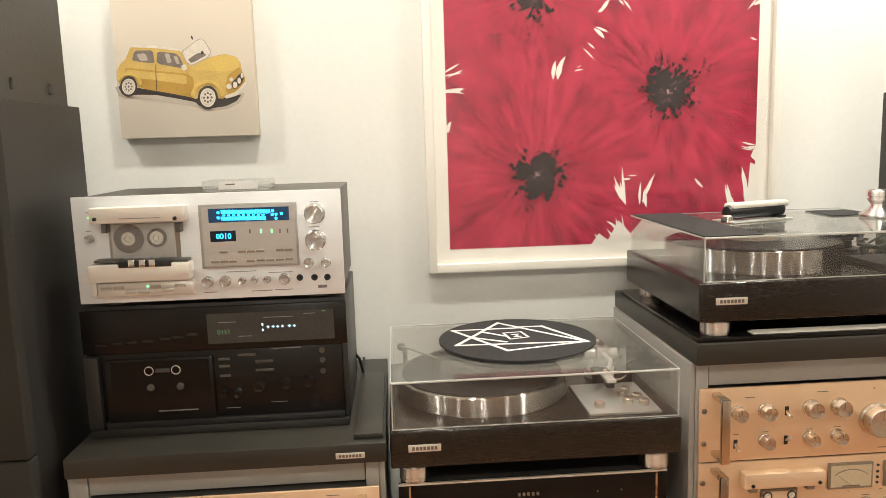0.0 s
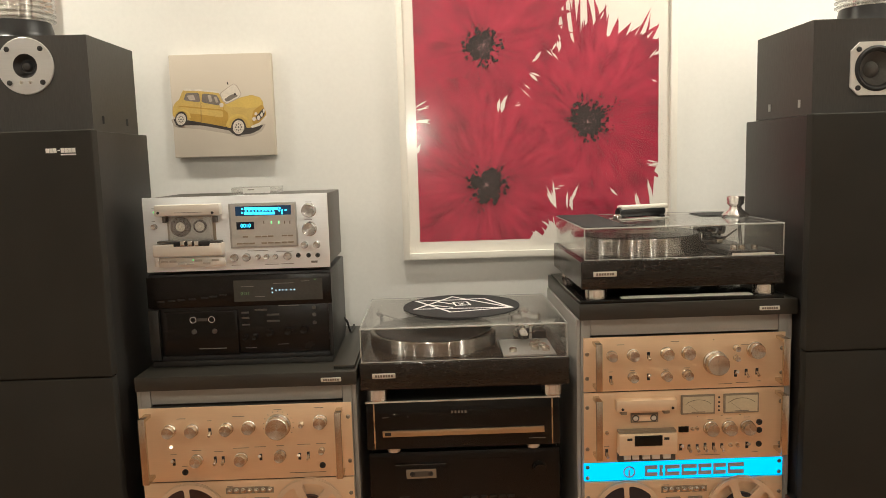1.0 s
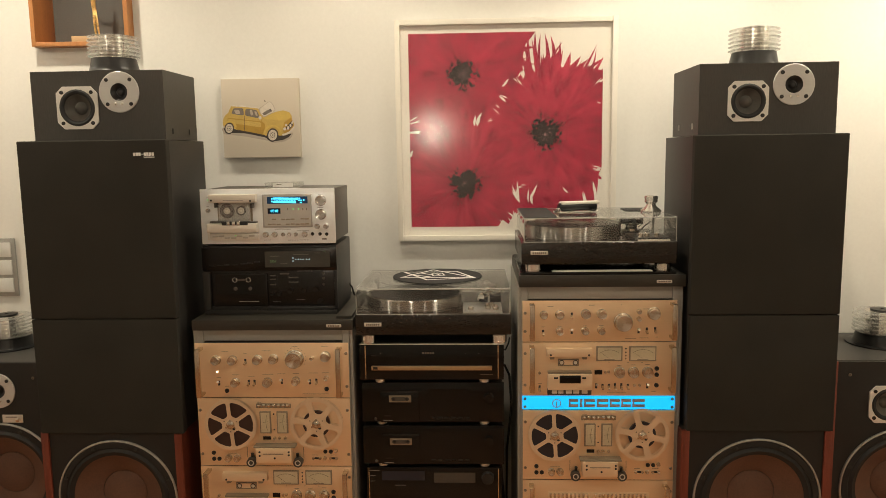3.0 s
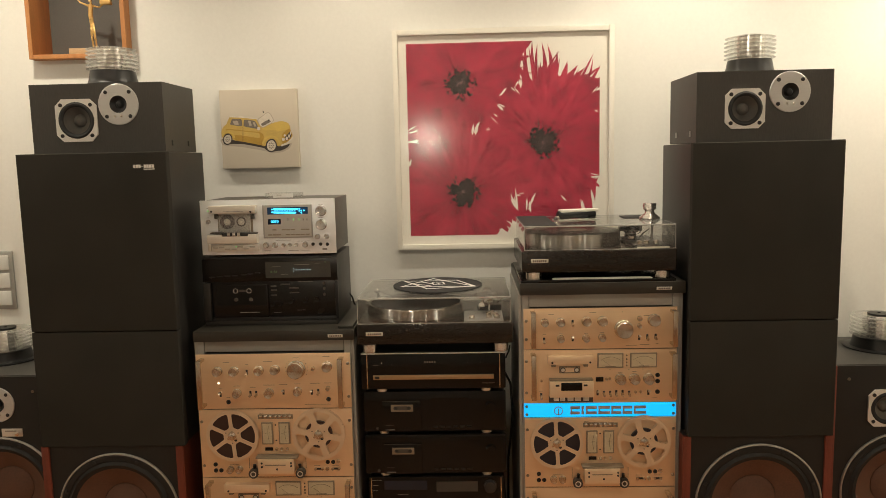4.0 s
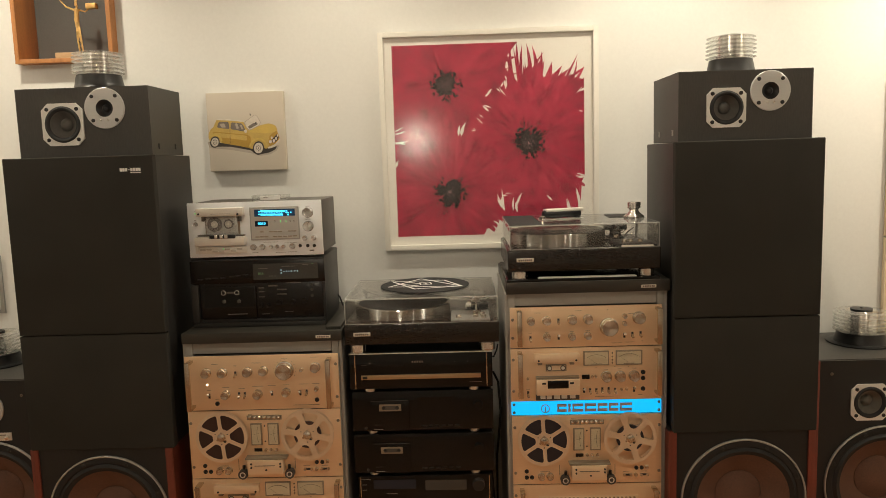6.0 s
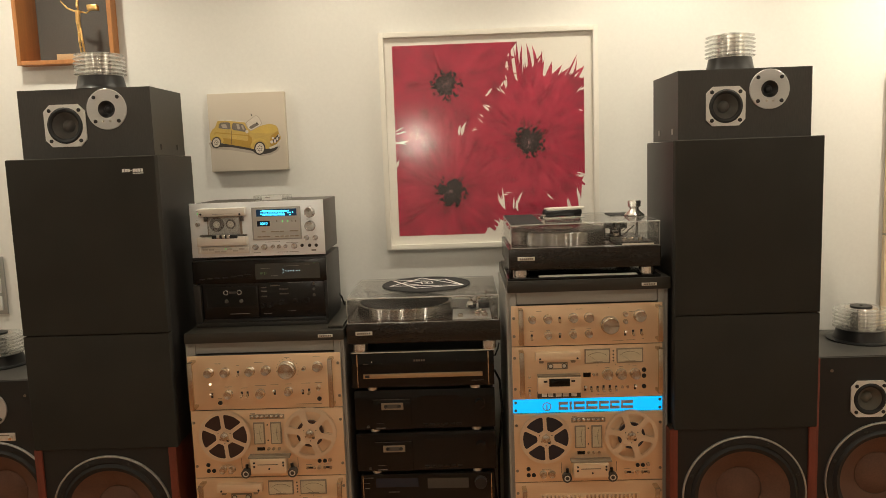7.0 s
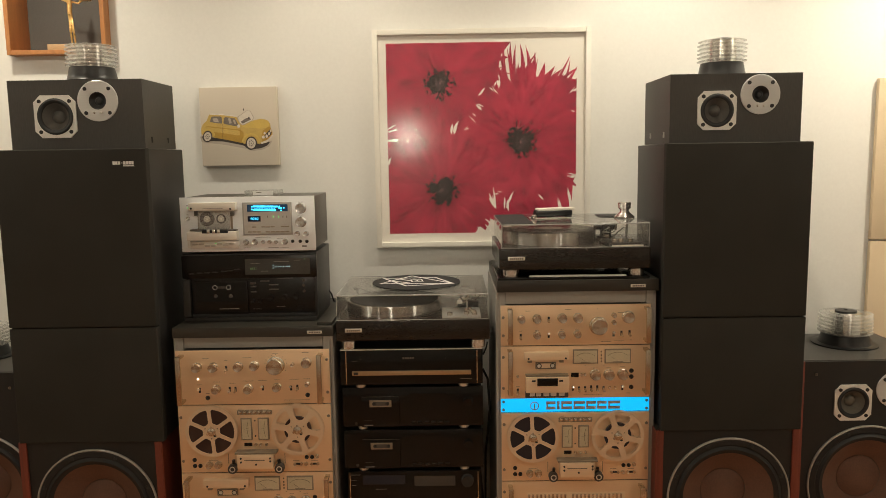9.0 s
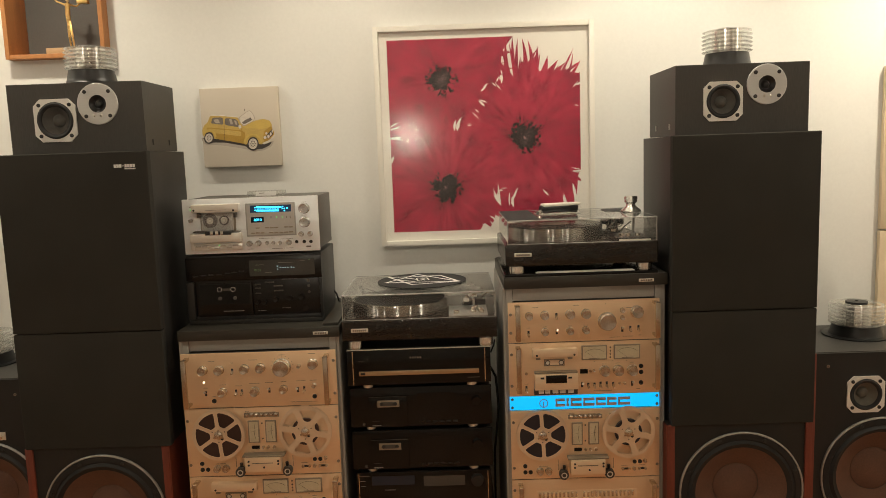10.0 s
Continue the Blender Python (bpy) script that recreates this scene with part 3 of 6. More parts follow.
part("flower_print", bm, [PETAL, PETAL, PAPER, STAMEN, FLECK], art, "crimson poppies with black centres on white paper")
pane = part("glass_pane", nb(-hw + FW - 0.002, hw - FW + 0.002, -0.0205, -0.0185, FW - 0.002, hh - FW + 0.002), PICGLASS, art)
pane.visible_shadow = False

# ---- canvas with a small yellow car ----
can = thing("canvas_picture", (-0.2255, WALL, 1.5535), "small square canvas picture of a yellow vintage car on beige", "picture")
part("stretched_canvas", nb(-0.1435, 0.1435, -0.027, -0.001, 0, 0.287, bevel=0.002), LINEN, can)


def carp(pts):
    """Plan of the painted car to the canvas, whose sides lean a little in the plan."""
    out = []
    for x, y in pts:
        v = (y - 25) / 602
        x0, x1 = 128 + 52 * v, 760 + 25 * v
        out.append(((x - x0) / (x1 - x0) * 0.287 - 0.1435, 0.287 * (1 - v)))
    return out


def disc(cx, cy, r, n=24, sq=1.0):
    return [(cx + r * sq * math.cos(2 * math.pi * k / n), cy + r * math.sin(2 * math.pi * k / n)) for k in range(n)]


def arch(cx, cy, r0, r1, a0, a1, n=14):
    t_ = [radians(a0 + (a1 - a0) * k / n) for k in range(n + 1)]
    return [(cx + r1 * math.cos(q), cy - r1 * math.sin(q)) for q in t_] + [(cx + r0 * math.cos(q), cy - r0 * math.sin(q)) for q in t_[::-1]]


def rounded(pts, cut=0.13, rounds=1):
    """Corner cutting, for soft painted outlines."""
    for _ in range(rounds):
        pts = [q for (x0, y0), (x1, y1) in zip(pts, pts[1:] + pts[:1]) for q in ((x0 + (x1 - x0) * cut, y0 + (y1 - y0) * cut), (x1 - (x1 - x0) * cut, y1 - (y1 - y0) * cut))]
    return pts


bm = bmesh.new()
cy = -0.0273
CAR = ((5, [(150, 395), (170, 445), (330, 462), (510, 496), (570, 516), (650, 508), (705, 482), (728, 440), (690, 440), (500, 440), (260, 400)]),
       (4, [(166, 400), (186, 438), (260, 436), (340, 440), (430, 458), (505, 474), (525, 494), (575, 503), (640, 496), (690, 474), (712, 446), (620, 456), (500, 448), (260, 408), (180, 392)]),
       (0, [(160, 370), (160, 332), (176, 300), (198, 284), (214, 246), (224, 228), (330, 232), (438, 248), (460, 282), (484, 320), (530, 296), (580, 280), (642, 268), (694, 284), (712, 312), (714, 340), (730, 372), (728, 402), (700, 432), (655, 454), (622, 464), (560, 440), (505, 462), (400, 440), (270, 412), (215, 380), (175, 392)]),
       (6, [(196, 318), (330, 334), (472, 350), (500, 372), (498, 456), (400, 438), (270, 410), (255, 372), (196, 350)]),
       (0, [(200, 326), (330, 342), (470, 358), (470, 398), (330, 374), (262, 366), (200, 352)]),
       (1, [(484, 320), (560, 288), (640, 270), (692, 286), (706, 316), (690, 338), (640, 346), (560, 338), (500, 334)]),
       (6, [(650, 362), (704, 326), (716, 344), (728, 376), (726, 400), (694, 432), (656, 452), (640, 420)]),
       (3, [(222, 229), (230, 219), (330, 228), (446, 244), (440, 252), (330, 238), (228, 232)]),
       (2, [(226, 288), (240, 246), (320, 247), (328, 302), (280, 298)]),
       (7, [(246, 262), (286, 258), (300, 290), (262, 290)]),
       (2, [(336, 304), (340, 252), (424, 262), (438, 276), (456, 316), (446, 326)]),
       (7, [(372, 262), (392, 262), (404, 300), (384, 304)]), (7, [(410, 272), (428, 276), (440, 306), (424, 308)]),
       (7, [(442, 256), (532, 197), (556, 214), (582, 262), (562, 286), (490, 320), (466, 300)]),
       (3, [(451, 257), (531, 202), (552, 217), (577, 262), (558, 283), (491, 314), (470, 298)]),
       (2, [(474, 290), (520, 262), (548, 264), (560, 272), (492, 306)]),
       (4, disc(540, 262, 7)),
       (4, [(331, 306), (334, 306), (336, 420), (333, 420)]), (6, [(468, 334), (472, 334), (474, 450), (470, 450)]),
       (3, [(444, 316), (462, 309), (471, 318), (468, 334), (452, 337)]),
       (4, [(262, 408), (400, 434), (500, 456), (500, 464), (400, 444), (262, 418)]),
       (4, [(664, 400), (716, 346), (724, 376), (714, 398), (680, 424)]),
       (3, [(636, 452), (690, 432), (732, 388), (734, 402), (694, 450), (642, 464)]),
       (3, disc(657, 410, 12)), (3, disc(684, 404, 14, sq=0.7)), (3, disc(703, 386, 13, sq=0.6)), (3, disc(716, 364, 12, sq=0.5)), (3, disc(668, 380, 9)),
       (1, arch(213, 398, 46, 60, 5, 150)), (1, arch(560, 452, 58, 74, 0, 175)))
for idx, pts in CAR:
    cy -= 0.00006
    flat(bm, carp(rounded(pts) if len(pts) < 20 or idx == 0 else pts), cy, idx)
for x, y, r in ((213, 400, 44), (562, 456, 52)):
    for idx, k in ((4, 1.0), (3, 0.78), (7, 0.64), (3, 0.60)):
        cy -= 0.00006
        flat(bm, carp(disc(x, y, r * k, sq=0.86)), cy, idx)
    cy -= 0.00006
    for k in range(8):
        t_ = 2 * math.pi * k / 8
        flat(bm, carp(disc(x + r * 0.38 * 0.86 * math.cos(t_), y + r * 0.38 * math.sin(t_), r * 0.105, 8)), cy, 2)
    flat(bm, carp(disc(x, y, r * 0.10, 10)), cy, 4)
flat(bm, carp([(490, 190), (497, 188), (502, 204), (496, 206)]), cy, 4)
part("car_picture", bm, [YELLOW, YELLOWLIT, CARGLASS, CARPALE, CARSHADE, CARSOFT, YELLOWDEEP, CARMID], can, "painted yellow compact car")

# ---- wooden shadow box with a gilded figure ----
sb = thing("shadow_box", (-0.8745, WALL, 1.963), "open reddish wooden shadow box let into the wall, grey inside", "wall box")
SW, SH, SD, SR = 0.1825, 0.492, 0.045, 0.10
for a in (-1, 1):
    part("side", nb(*sorted((a * SW, a * (SW - 0.016))), -SD, SR, 0.004, SH + 0.004, bevel=0.002), BOXWOOD, sb)
part("bottom", nb(-SW + 0.016, SW - 0.016, -SD, SR, 0.004, 0.020, bevel=0.002), BOXWOOD, sb)
part("top", nb(-SW + 0.016, SW - 0.016, -SD, SR, SH - 0.012, SH + 0.004, bevel=0.002), BOXWOOD, sb)
part("back", nb(-SW + 0.016, SW - 0.016, SR - 0.010, SR - 0.001, 0.020, SH - 0.012), BOXDARK, sb)
fg = bmesh.new()
box(fg, -0.066, 0.034, -0.026, 0.026, 0, 0.021, bevel=0.002)
solid("figure_plinth", fg, PALEWOOD, "small pale wooden plinth inside the shadow box", "plinth", loc=(-0.845, 1.775, 1.983))
fg = bmesh.new()
for pts, a, b in (([(0.008, 0, 0), (0.006, -0.006, 0.05), (-0.002, 0, 0.095)], 0.0045, 0.0085), ([(-0.004, 0, 0), (-0.004, -0.008, 0.05), (-0.006, 0, 0.095)], 0.0045, 0.0085),
                  ([(-0.004, 0, 0.088), (-0.006, -0.002, 0.12), (-0.004, 0, 0.158)], 0.011, 0.014), ([(-0.004, 0, 0.155), (-0.002, 0, 0.17)], 0.006, 0.006),
                  ([(-0.012, 0, 0.154), (-0.04, -0.004, 0.166), (-0.066, 0, 0.195)], 0.006, 0.003), ([(0.004, 0, 0.154), (0.03, -0.006, 0.146), (0.056, 0, 0.168)], 0.006, 0.003),
                  ([(-0.004, -0.002, 0.168), (-0.003, -0.003, 0.182), (-0.002, -0.002, 0.194)], 0.009, 0.007)):
    tube(fg, pts, a * 0.66, b * 0.66, 10)
box(fg, 0.034, 0.072, -0.010, 0.012, 0.156, 0.176, bevel=0.002)
solid("gilded_figurine", fg, GOLD, "slender gilded metal figurine on a small plinth", "figurine", loc=(-0.826, 1.775, 2.004))


# ---- loudspeakers ----
def mid_driver(th, x, z, s, y, cone=None):
    h, c = s / 2, s * 0.16
    bm = bmesh.new()
    oct_ = [(-h, -h + c), (-h + c, -h), (h - c, -h), (h, -h + c), (h, h - c), (h - c, h), (-h + c, h), (-h, h - c)]
    n = len(oct_)
    rim = [(h * 0.86 * math.cos(2 * math.pi * i / 48), h * 0.86 * math.sin(2 * math.pi * i / 48)) for i in range(48)]
    loops = [[bm.verts.new((x + a, y - dy, z + b)) for a, b in q] for q, dy in ((oct_, 0), (oct_, 0.005), (rim, 0.005), (rim, 0))]
    edges = [bm.edges.new((q[i], q[(i + 1) % len(q)])) for q in loops for i in range(len(q))]
    for q1, q2 in ((0, 1), (2, 3)):
        for i in range(len(loops[q1])):
            j = (i + 1) % len(loops[q1])
            bm.faces.new([loops[q1][i], loops[q1][j], loops[q2][j], loops[q2][i]])
    bmesh.ops.triangle_fill(bm, use_beauty=True, use_dissolve=False, edges=edges[n:2 * n + 48], normal=(0, -1, 0))
    d = part("midrange_driver", bm, DRIVERWHITE, th, "silver eight-sided midrange driver plate")
    r = h * 0.86
    part("surround", nl([(r, 0.0052), (r, 0.0062), (r * 0.9, 0.0085), (r * 0.78, 0.0062), (r * 0.72, 0.001)], (x, y, z), "y", 40), RUBBER, d)
    part("cone", nl([(r * 0.74, 0.0035), (r * 0.70, -0.001), (r * 0.36, -0.020), (r * 0.345, -0.0185), (r * 0.25, -0.011), (r * 0.12, -0.007), (0, -0.006)], (x, y, z), "y", 36), cone or CONEDARK, d)
    for a in (-1, 1):
        for b in (-1, 1):
            part("screw", shared(("dark_screw", 1), lambda: nl([(0.006, 0), (0.006, 0.002), (0.003, 0.0032), (0, 0.002)], axis="y", seg=14), BLACKPL), d, loc=(x + a * h * 0.72, y - 0.005, z + b * h * 0.72))


def tweeter(th, x, z, r, y):
    d = part("tweeter", nl([(r, 0), (r, 0.004), (r * 0.98, 0.005), (r * 0.43, 0.005), (r * 0.41, 0.001)], (x, y, z), "y", 48), TWEETPLATE, th, "round silver tweeter plate")
    part("horn", nl([(r * 0.425, 0.0052), (r * 0.39, 0.004), (r * 0.25, -0.007), (r * 0.2, -0.0075), (r * 0.13, -0.002), (0, 0.0)], (x, y, z), "y", 30), BLACKPL, d)
    for a in (45, 135, 225, 315):
        part("screw", shared(("dark_screw", 1), lambda: nl([(0.006, 0), (0.006, 0.002), (0.003, 0.0032), (0, 0.002)], axis="y", seg=14), BLACKPL), d, loc=(x + r * 0.83 * math.cos(radians(a)), y - 0.005, z + r * 0.83 * math.sin(radians(a))))
    for a in (-1, 1):
        part("terminal", shared(("terminal", 1), lambda: nl([(0.0035, 0), (0.0035, 0.005), (0, 0.006)], axis="y", seg=12), CHROME), d, loc=(x + a * r * 0.16, y - 0.005, z - r * 0.58))


def woofer(th, x, z, r, y):
    w = part("woofer", nl([(r, 0), (r, 0.006), (r * 0.99, 0.0075), (r * 0.975, 0.007), (r * 0.97, 0.004)], (x, y, z), "y", 72), SWITCHM, th, "large woofer with a bright trim ring")
    part("gasket", nl([(r * 0.975, 0.003), (r * 0.955, 0.0065), (r * 0.88, 0.0068), (r * 0.86, 0.004), (r * 0.81, 0.011), (r * 0.76, 0.004), (r * 0.74, 0.003)], (x, y, z), "y", 64), RUBBER, w)
    part("cone", nl([(r * 0.76, 0.003), (r * 0.72, -0.004), (r * 0.55, -0.026), (r * 0.375, -0.047)], (x, y, z), "y", 56), CONE, w, "brown paper cone")
    part("dust_cap", nl([(r * 0.370, -0.0485), (r * 0.366, -0.046), (r * 0.27, -0.038), (r * 0.14, -0.032), (0, -0.030)], (x, y, z), "y", 48), CONE, w)
    for i in range(8):
        a = radians(22.5 + 45 * i)
        part("screw", shared(("dark_screw", 1), lambda: nl([(0.006, 0), (0.006, 0.002), (0.003, 0.0032), (0, 0.002)], axis="y", seg=14), BLACKPL), w, loc=(x + r * 0.915 * math.cos(a), y - 0.0067, z + r * 0.915 * math.sin(a)))


def base_speaker(x0, x1, yf, yb, top, wx, wz, label, wr=0.198, more=()):
    s = thing("bass_speaker", ((x0 + x1) / 2, yf, 0), label, "speaker", "floor loudspeakers")
    w = (x1 - x0) / 2
    ox = (x0 + x1) / 2
    holes = [(wx - ox, wz, wr * 0.9)] + [(hx - ox, hz, hr) for hx, hz, hr in more]
    part("cabinet", holed(bmesh.new(), -w + 0.0005, w - 0.0005, 0.014, yb - yf, 0, top, holes), BLACKASH, s)
    for a in (-1, 1):
        part("side_edge", nb(*sorted((a * w, a * (w - 0.022))), -0.002, 0.013, 0, top, bevel=0.002), REDWOOD, s, "reddish wooden cabinet edge")
        part("side_veneer", nb(*sorted((a * w, a * (w + 0.003))), 0.0, yb - yf, 0, top), REDWOOD, s)
    part("baffle", holed(bmesh.new(), -w + 0.0225, w - 0.0225, 0.004, 0.0139, 0.01, top - 0.002, holes), BAFFLE, s)
    woofer(s, wx - ox, wz, wr, 0.004)
    return s


def ring_tweeter(x, y, z, cone, rings, r, disc_r, label):
    """A clear stack of rings round a silver core on a black foot."""
    t = thing("ring_tweeter", (x, y, z), label, "speaker", "clear ring tweeters")
    part("foot", nl([(disc_r, 0), (disc_r, 0.004), (r * 0.98, 0.006), (r * 0.93, cone * 0.4), (r * 0.86, cone), (r * 0.4, cone + 0.001), (0, cone + 0.001)], seg=44), BLACKPL, t)
    h0, h1 = cone, cone + rings
    part("core", nl([(0, h0 + 0.001), (r * 0.585, h0 + 0.001), (r * 0.585, h1 - 0.004), (0, h1 - 0.004)], seg=36), CORE, t, "silver core")
    n = 6
    for i in range(n):
        zc, hh_ = h0 + rings * (i + 0.5) / n, rings / n * 0.5
        rr = r * (1.0 if i < n - 1 else 0.97)
        bm = nl([(rr * 0.6, zc - hh_ * 0.3), (rr * 0.9, zc - hh_ * 0.5)], seg=48)
        lathe(bm, [(rr * 0.9, zc - hh_ * 0.5), (rr, zc - hh_ * 0.1), (rr, zc + hh_ * 0.1), (rr * 0.9, zc + hh_ * 0.5)], seg=48, index=1)
        lathe(bm, [(rr * 0.9, zc + hh_ * 0.5), (rr * 0.6, zc + hh_ * 0.3)], seg=48)
        bmesh.ops.remove_doubles(bm, verts=bm.verts[:], dist=0.00001)
        part("acrylic_ring", bm, [RINGAC, RINGEDGE], t)
    part("cap", nl([(0, h1 - 0.003), (r * 0.4, h1 - 0.003), (r * 0.4, h1 + 0.003), (0.006, h1 + 0.004), (0.005, h1 + 0.007), (0, h1 + 0.007)], seg=32), BLACKPL, t)


def tower(x0, x1, yf, yb, z0, z1, split, label, text):
    s = thing("tower_speaker", ((x0 + x1) / 2, yf, z0), label, "speaker", "tower loudspeakers")
    w, h, sp = (x1 - x0) / 2, z1 - z0, split - z0
    part("cabinet", nb(-w + 0.004, w - 0.004, 0.030, yb - yf, 0.001, h - 0.002, bevel=0.003), TOWERSIDE, s)
    part("lower_grille", nb(-w, w, 0, 0.0295, 0, sp - 0.0015, bevel=0.0035, seg=3), CLOTH, s, "black cloth grille")
    part("upper_grille", nb(-w, w, 0, 0.0295, sp + 0.0015, h, bevel=0.0035, seg=3), CLOTH, s, "black cloth grille")
    if text:
        tx, tz, tw = text
        bm = bmesh.new()
        ox = tx - (x0 + x1) / 2 - tw / 2
        for i in range(8):
            if i != 3:
                box(bm, ox + tw * (i + 0.08) / 8, ox + tw * (i + 0.86) / 8, -0.002, 0.001, tz - z0 - 0.005, tz - z0 + 0.005)
            else:
                box(bm, ox + tw * (i + 0.2) / 8, ox + tw * (i + 0.8) / 8, -0.002, 0.001, tz - z0 - 0.001, tz - z0 + 0.001)
        box(bm, ox + tw * 0.5, ox + tw, -0.002, 0.001, tz - z0 - 0.0105, tz - z0 - 0.0075)
        part("nameplate", bm, WHITEINK, s, "small white nameplate lettering")


def head(x0, x1, yf, yb, z0, z1, mid, tw, side):
    s = thing("speaker_head", ((x0 + x1) / 2, yf, z0), "black vinyl speaker box with silver midrange and tweeter on a tower", "speaker", "speaker heads")
    w, ox = (x1 - x0) / 2, (x0 + x1) / 2
    part("cabinet", holed(bmesh.new(), -w, w, 0, yb - yf, 0, z1 - z0, [(mid[0] - ox, mid[1] - z0, mid[2] * 0.42), (tw[0] - ox, tw[1] - z0, tw[2] * 0.425)]), BLACKASH, s)
    mid_driver(s, mid[0] - ox, mid[1] - z0, mid[2], -0.0005)
    tweeter(s, tw[0] - ox, tw[1] - z0, tw[2], -0.0005)
    for k in (0.09, 0.62):
        part("side_fitting", shared(("side_fitting", side), lambda: tube(bmesh.new(), [(0, 0, -0.009), (0, 0, 0.009)], 0.004, 0.004, 12), SWITCHM if side < 0 else CASEBLACK), s, loc=(side * w, 0.03 + (yb - yf) * k, 0.028))


base_speaker(-0.852, -0.392, 1.268, 1.70, 0.678, -0.613, 0.456, "black bass loudspeaker with rosewood edges and a brown woofer")
base_speaker(1.203, 1.660, 1.268, 1.70, 0.692, 1.438, 0.468, "black bass loudspeaker with rosewood edges and a brown woofer")
tower(-0.848, -0.380, 1.262, 1.594, 0.6785, 1.615, 1.056, "tall black cloth-fronted loudspeaker with a white nameplate", (-0.450, 1.571, 0.066))
tower(1.213, 1.660, 1.262, 1.622, 0.6925, 1.604, 1.061, "tall plain black cloth-fronted loudspeaker on a bass cabinet", None)
head(-0.840, -0.414, 1.352, 1.615, 1.6155, 1.833, (-0.692, 1.719, 0.133), (-0.555, 1.766, 0.064), 1)
head(1.234, 1.640, 1.310, 1.60, 1.6045, 1.8145, (1.378, 1.703, 0.119), (1.510, 1.750, 0.0605), -1)
ring_tweeter(-0.612, 1.45, 1.8335, 0.046, 0.074, 0.080, 0.0805, "clear acrylic ring tweeter on a black foot atop the speaker")
ring_tweeter(1.440, 1.45, 1.815, 0.046, 0.075, 0.077, 0.080, "clear acrylic ring tweeter on a black foot atop the speaker")
rb = base_speaker(1.69, 2.145, 1.36, 1.735, 0.887, 1.934, 0.468, "black three-way loudspeaker with rosewood edges beside the tower", more=[(1.876, 0.745, 0.05), (2.012, 0.787, 0.025)])
mid_driver(rb, 1.876 - 1.9175, 0.745, 0.122, 0.004, CONEGREY)
part("eyelet", nl([(0.005, 0), (0.005, 0.0015), (0.0025, 0.002), (0.0022, 0.0), (0, 0.0)], (1.752 - 1.9175, 0.004, 0.842), "y", 18), SCREWM, rb)
tweeter(rb, 2.012 - 1.9175, 0.787, 0.0605, 0.004)
lb = base_speaker(-1.307, -0.859, 1.40, 1.76, 0.874, -1.078, 0.462, "black three-way loudspeaker with rosewood edges beside the tower", more=[(-1.076, 0.775, 0.025), (-1.191, 0.776, 0.05)])
tweeter(lb, -1.076 + 1.083, 0.775, 0.0605, 0.004)
mid_driver(lb, -1.191 + 1.083, 0.776, 0.122, 0.004, CONEGREY)
part("eyelet", nl([(0.005, 0), (0.005, 0.0015), (0.0025, 0.002), (0.0022, 0.0), (0, 0.0)], (-0.95 + 1.083, 0.004, 0.82), "y", 18), SCREWM, lb)
bm = nb(-0.036, 0.036, 0.0015, 0.0045, -0.014, 0.014, bevel=0.001)
lp = part("label_plate", bm, SILVERPL, lb, "pale control label plate", loc=(-1.033 + 1.083, 0, 0.676))
part("control_knob", nl([(0.007, 0), (0.007, 0.008), (0, 0.009)], (0.022, 0, -0.002), "y", 20), CHROME, lp)
bars(lp, [(-0.004, 0.006, 0.04, 0.003)], y=0.0012)
ring_tweeter(1.958, 1.585, 0.8875, 0.040, 0.078, 0.089, 0.108, "clear acrylic ring tweeter on a wide black foot")
ring_tweeter(-1.167, 1.625, 0.8745, 0.040, 0.078, 0.089, 0.108, "clear acrylic ring tweeter on a wide black foot")


# ---- equipment racks ----
def rack(x0, x1, yf, z_top, slab, fill_z, label, badge_x):
    r = thing("equipment_rack", ((x0 + x1) / 2, yf, 0), label, "rack", "equipment racks")
    w = (x1 - x0) / 2
    back = 1.755 - yf
    for a in (-1, 1):
        part("side_panel", nb(*sorted((a * w, a * (w - 0.010))), 0.006, back, 0.06, z_top, bevel=0.002), RACKGREY, r)
        for b in (0.06, back - 0.06):
            part("castor", nl([(0.0, 0.0), (0.018, 0.002), (0.022, 0.03), (0.012, 0.06), (0, 0.06)], (a * (w - 0.03), b, 0), "z", 18), RUBBER, r)
    part("back_panel", nb(-w + 0.0105, w - 0.0105, back - 0.012, back - 0.001, 0.06, z_top - 0.001), RACKGREY, r)
    part("base", nb(-w + 0.0105, w - 0.0105, 0.0, back - 0.013, 0.06, 0.10), RACKGREY, r)
    for a in (-1, 1):
        part("mounting_rail", nb(*sorted((a * (w - 0.0105), a * (w - 0.032))), 0.004, 0.030, 0.101, z_top - 0.001, bevel=0.001), RACKGREY, r)
    part("header_panel", nb(-w + 0.0335, w - 0.0335, 0.006, 0.014, fill_z, z_top - 0.001, bevel=0.001), RACKGREY, r, "grey blank strip above the equipment")
    t = part("top_slab", nb(-w + 0.004, w + 0.004, -0.012, back + 0.004, z_top + 0.0005, z_top + slab, bevel=0.003), SLAB, r, "thick black top board")
    badge(t, badge_x - (x0 + x1) / 2, z_top + slab * 0.45, 0.047, 0.0095, -0.012)
    return r


RLX, RRX = (-0.344, 0.169), (0.692, 1.205)
rack(*RLX, 1.293, 1.0125, 0.034, 0.976, "grey metal equipment rack with a black top board", 0.114)
rack(*RRX, 1.308, 1.143, 0.038, 1.103, "grey metal equipment rack with a black top board", 1.142)


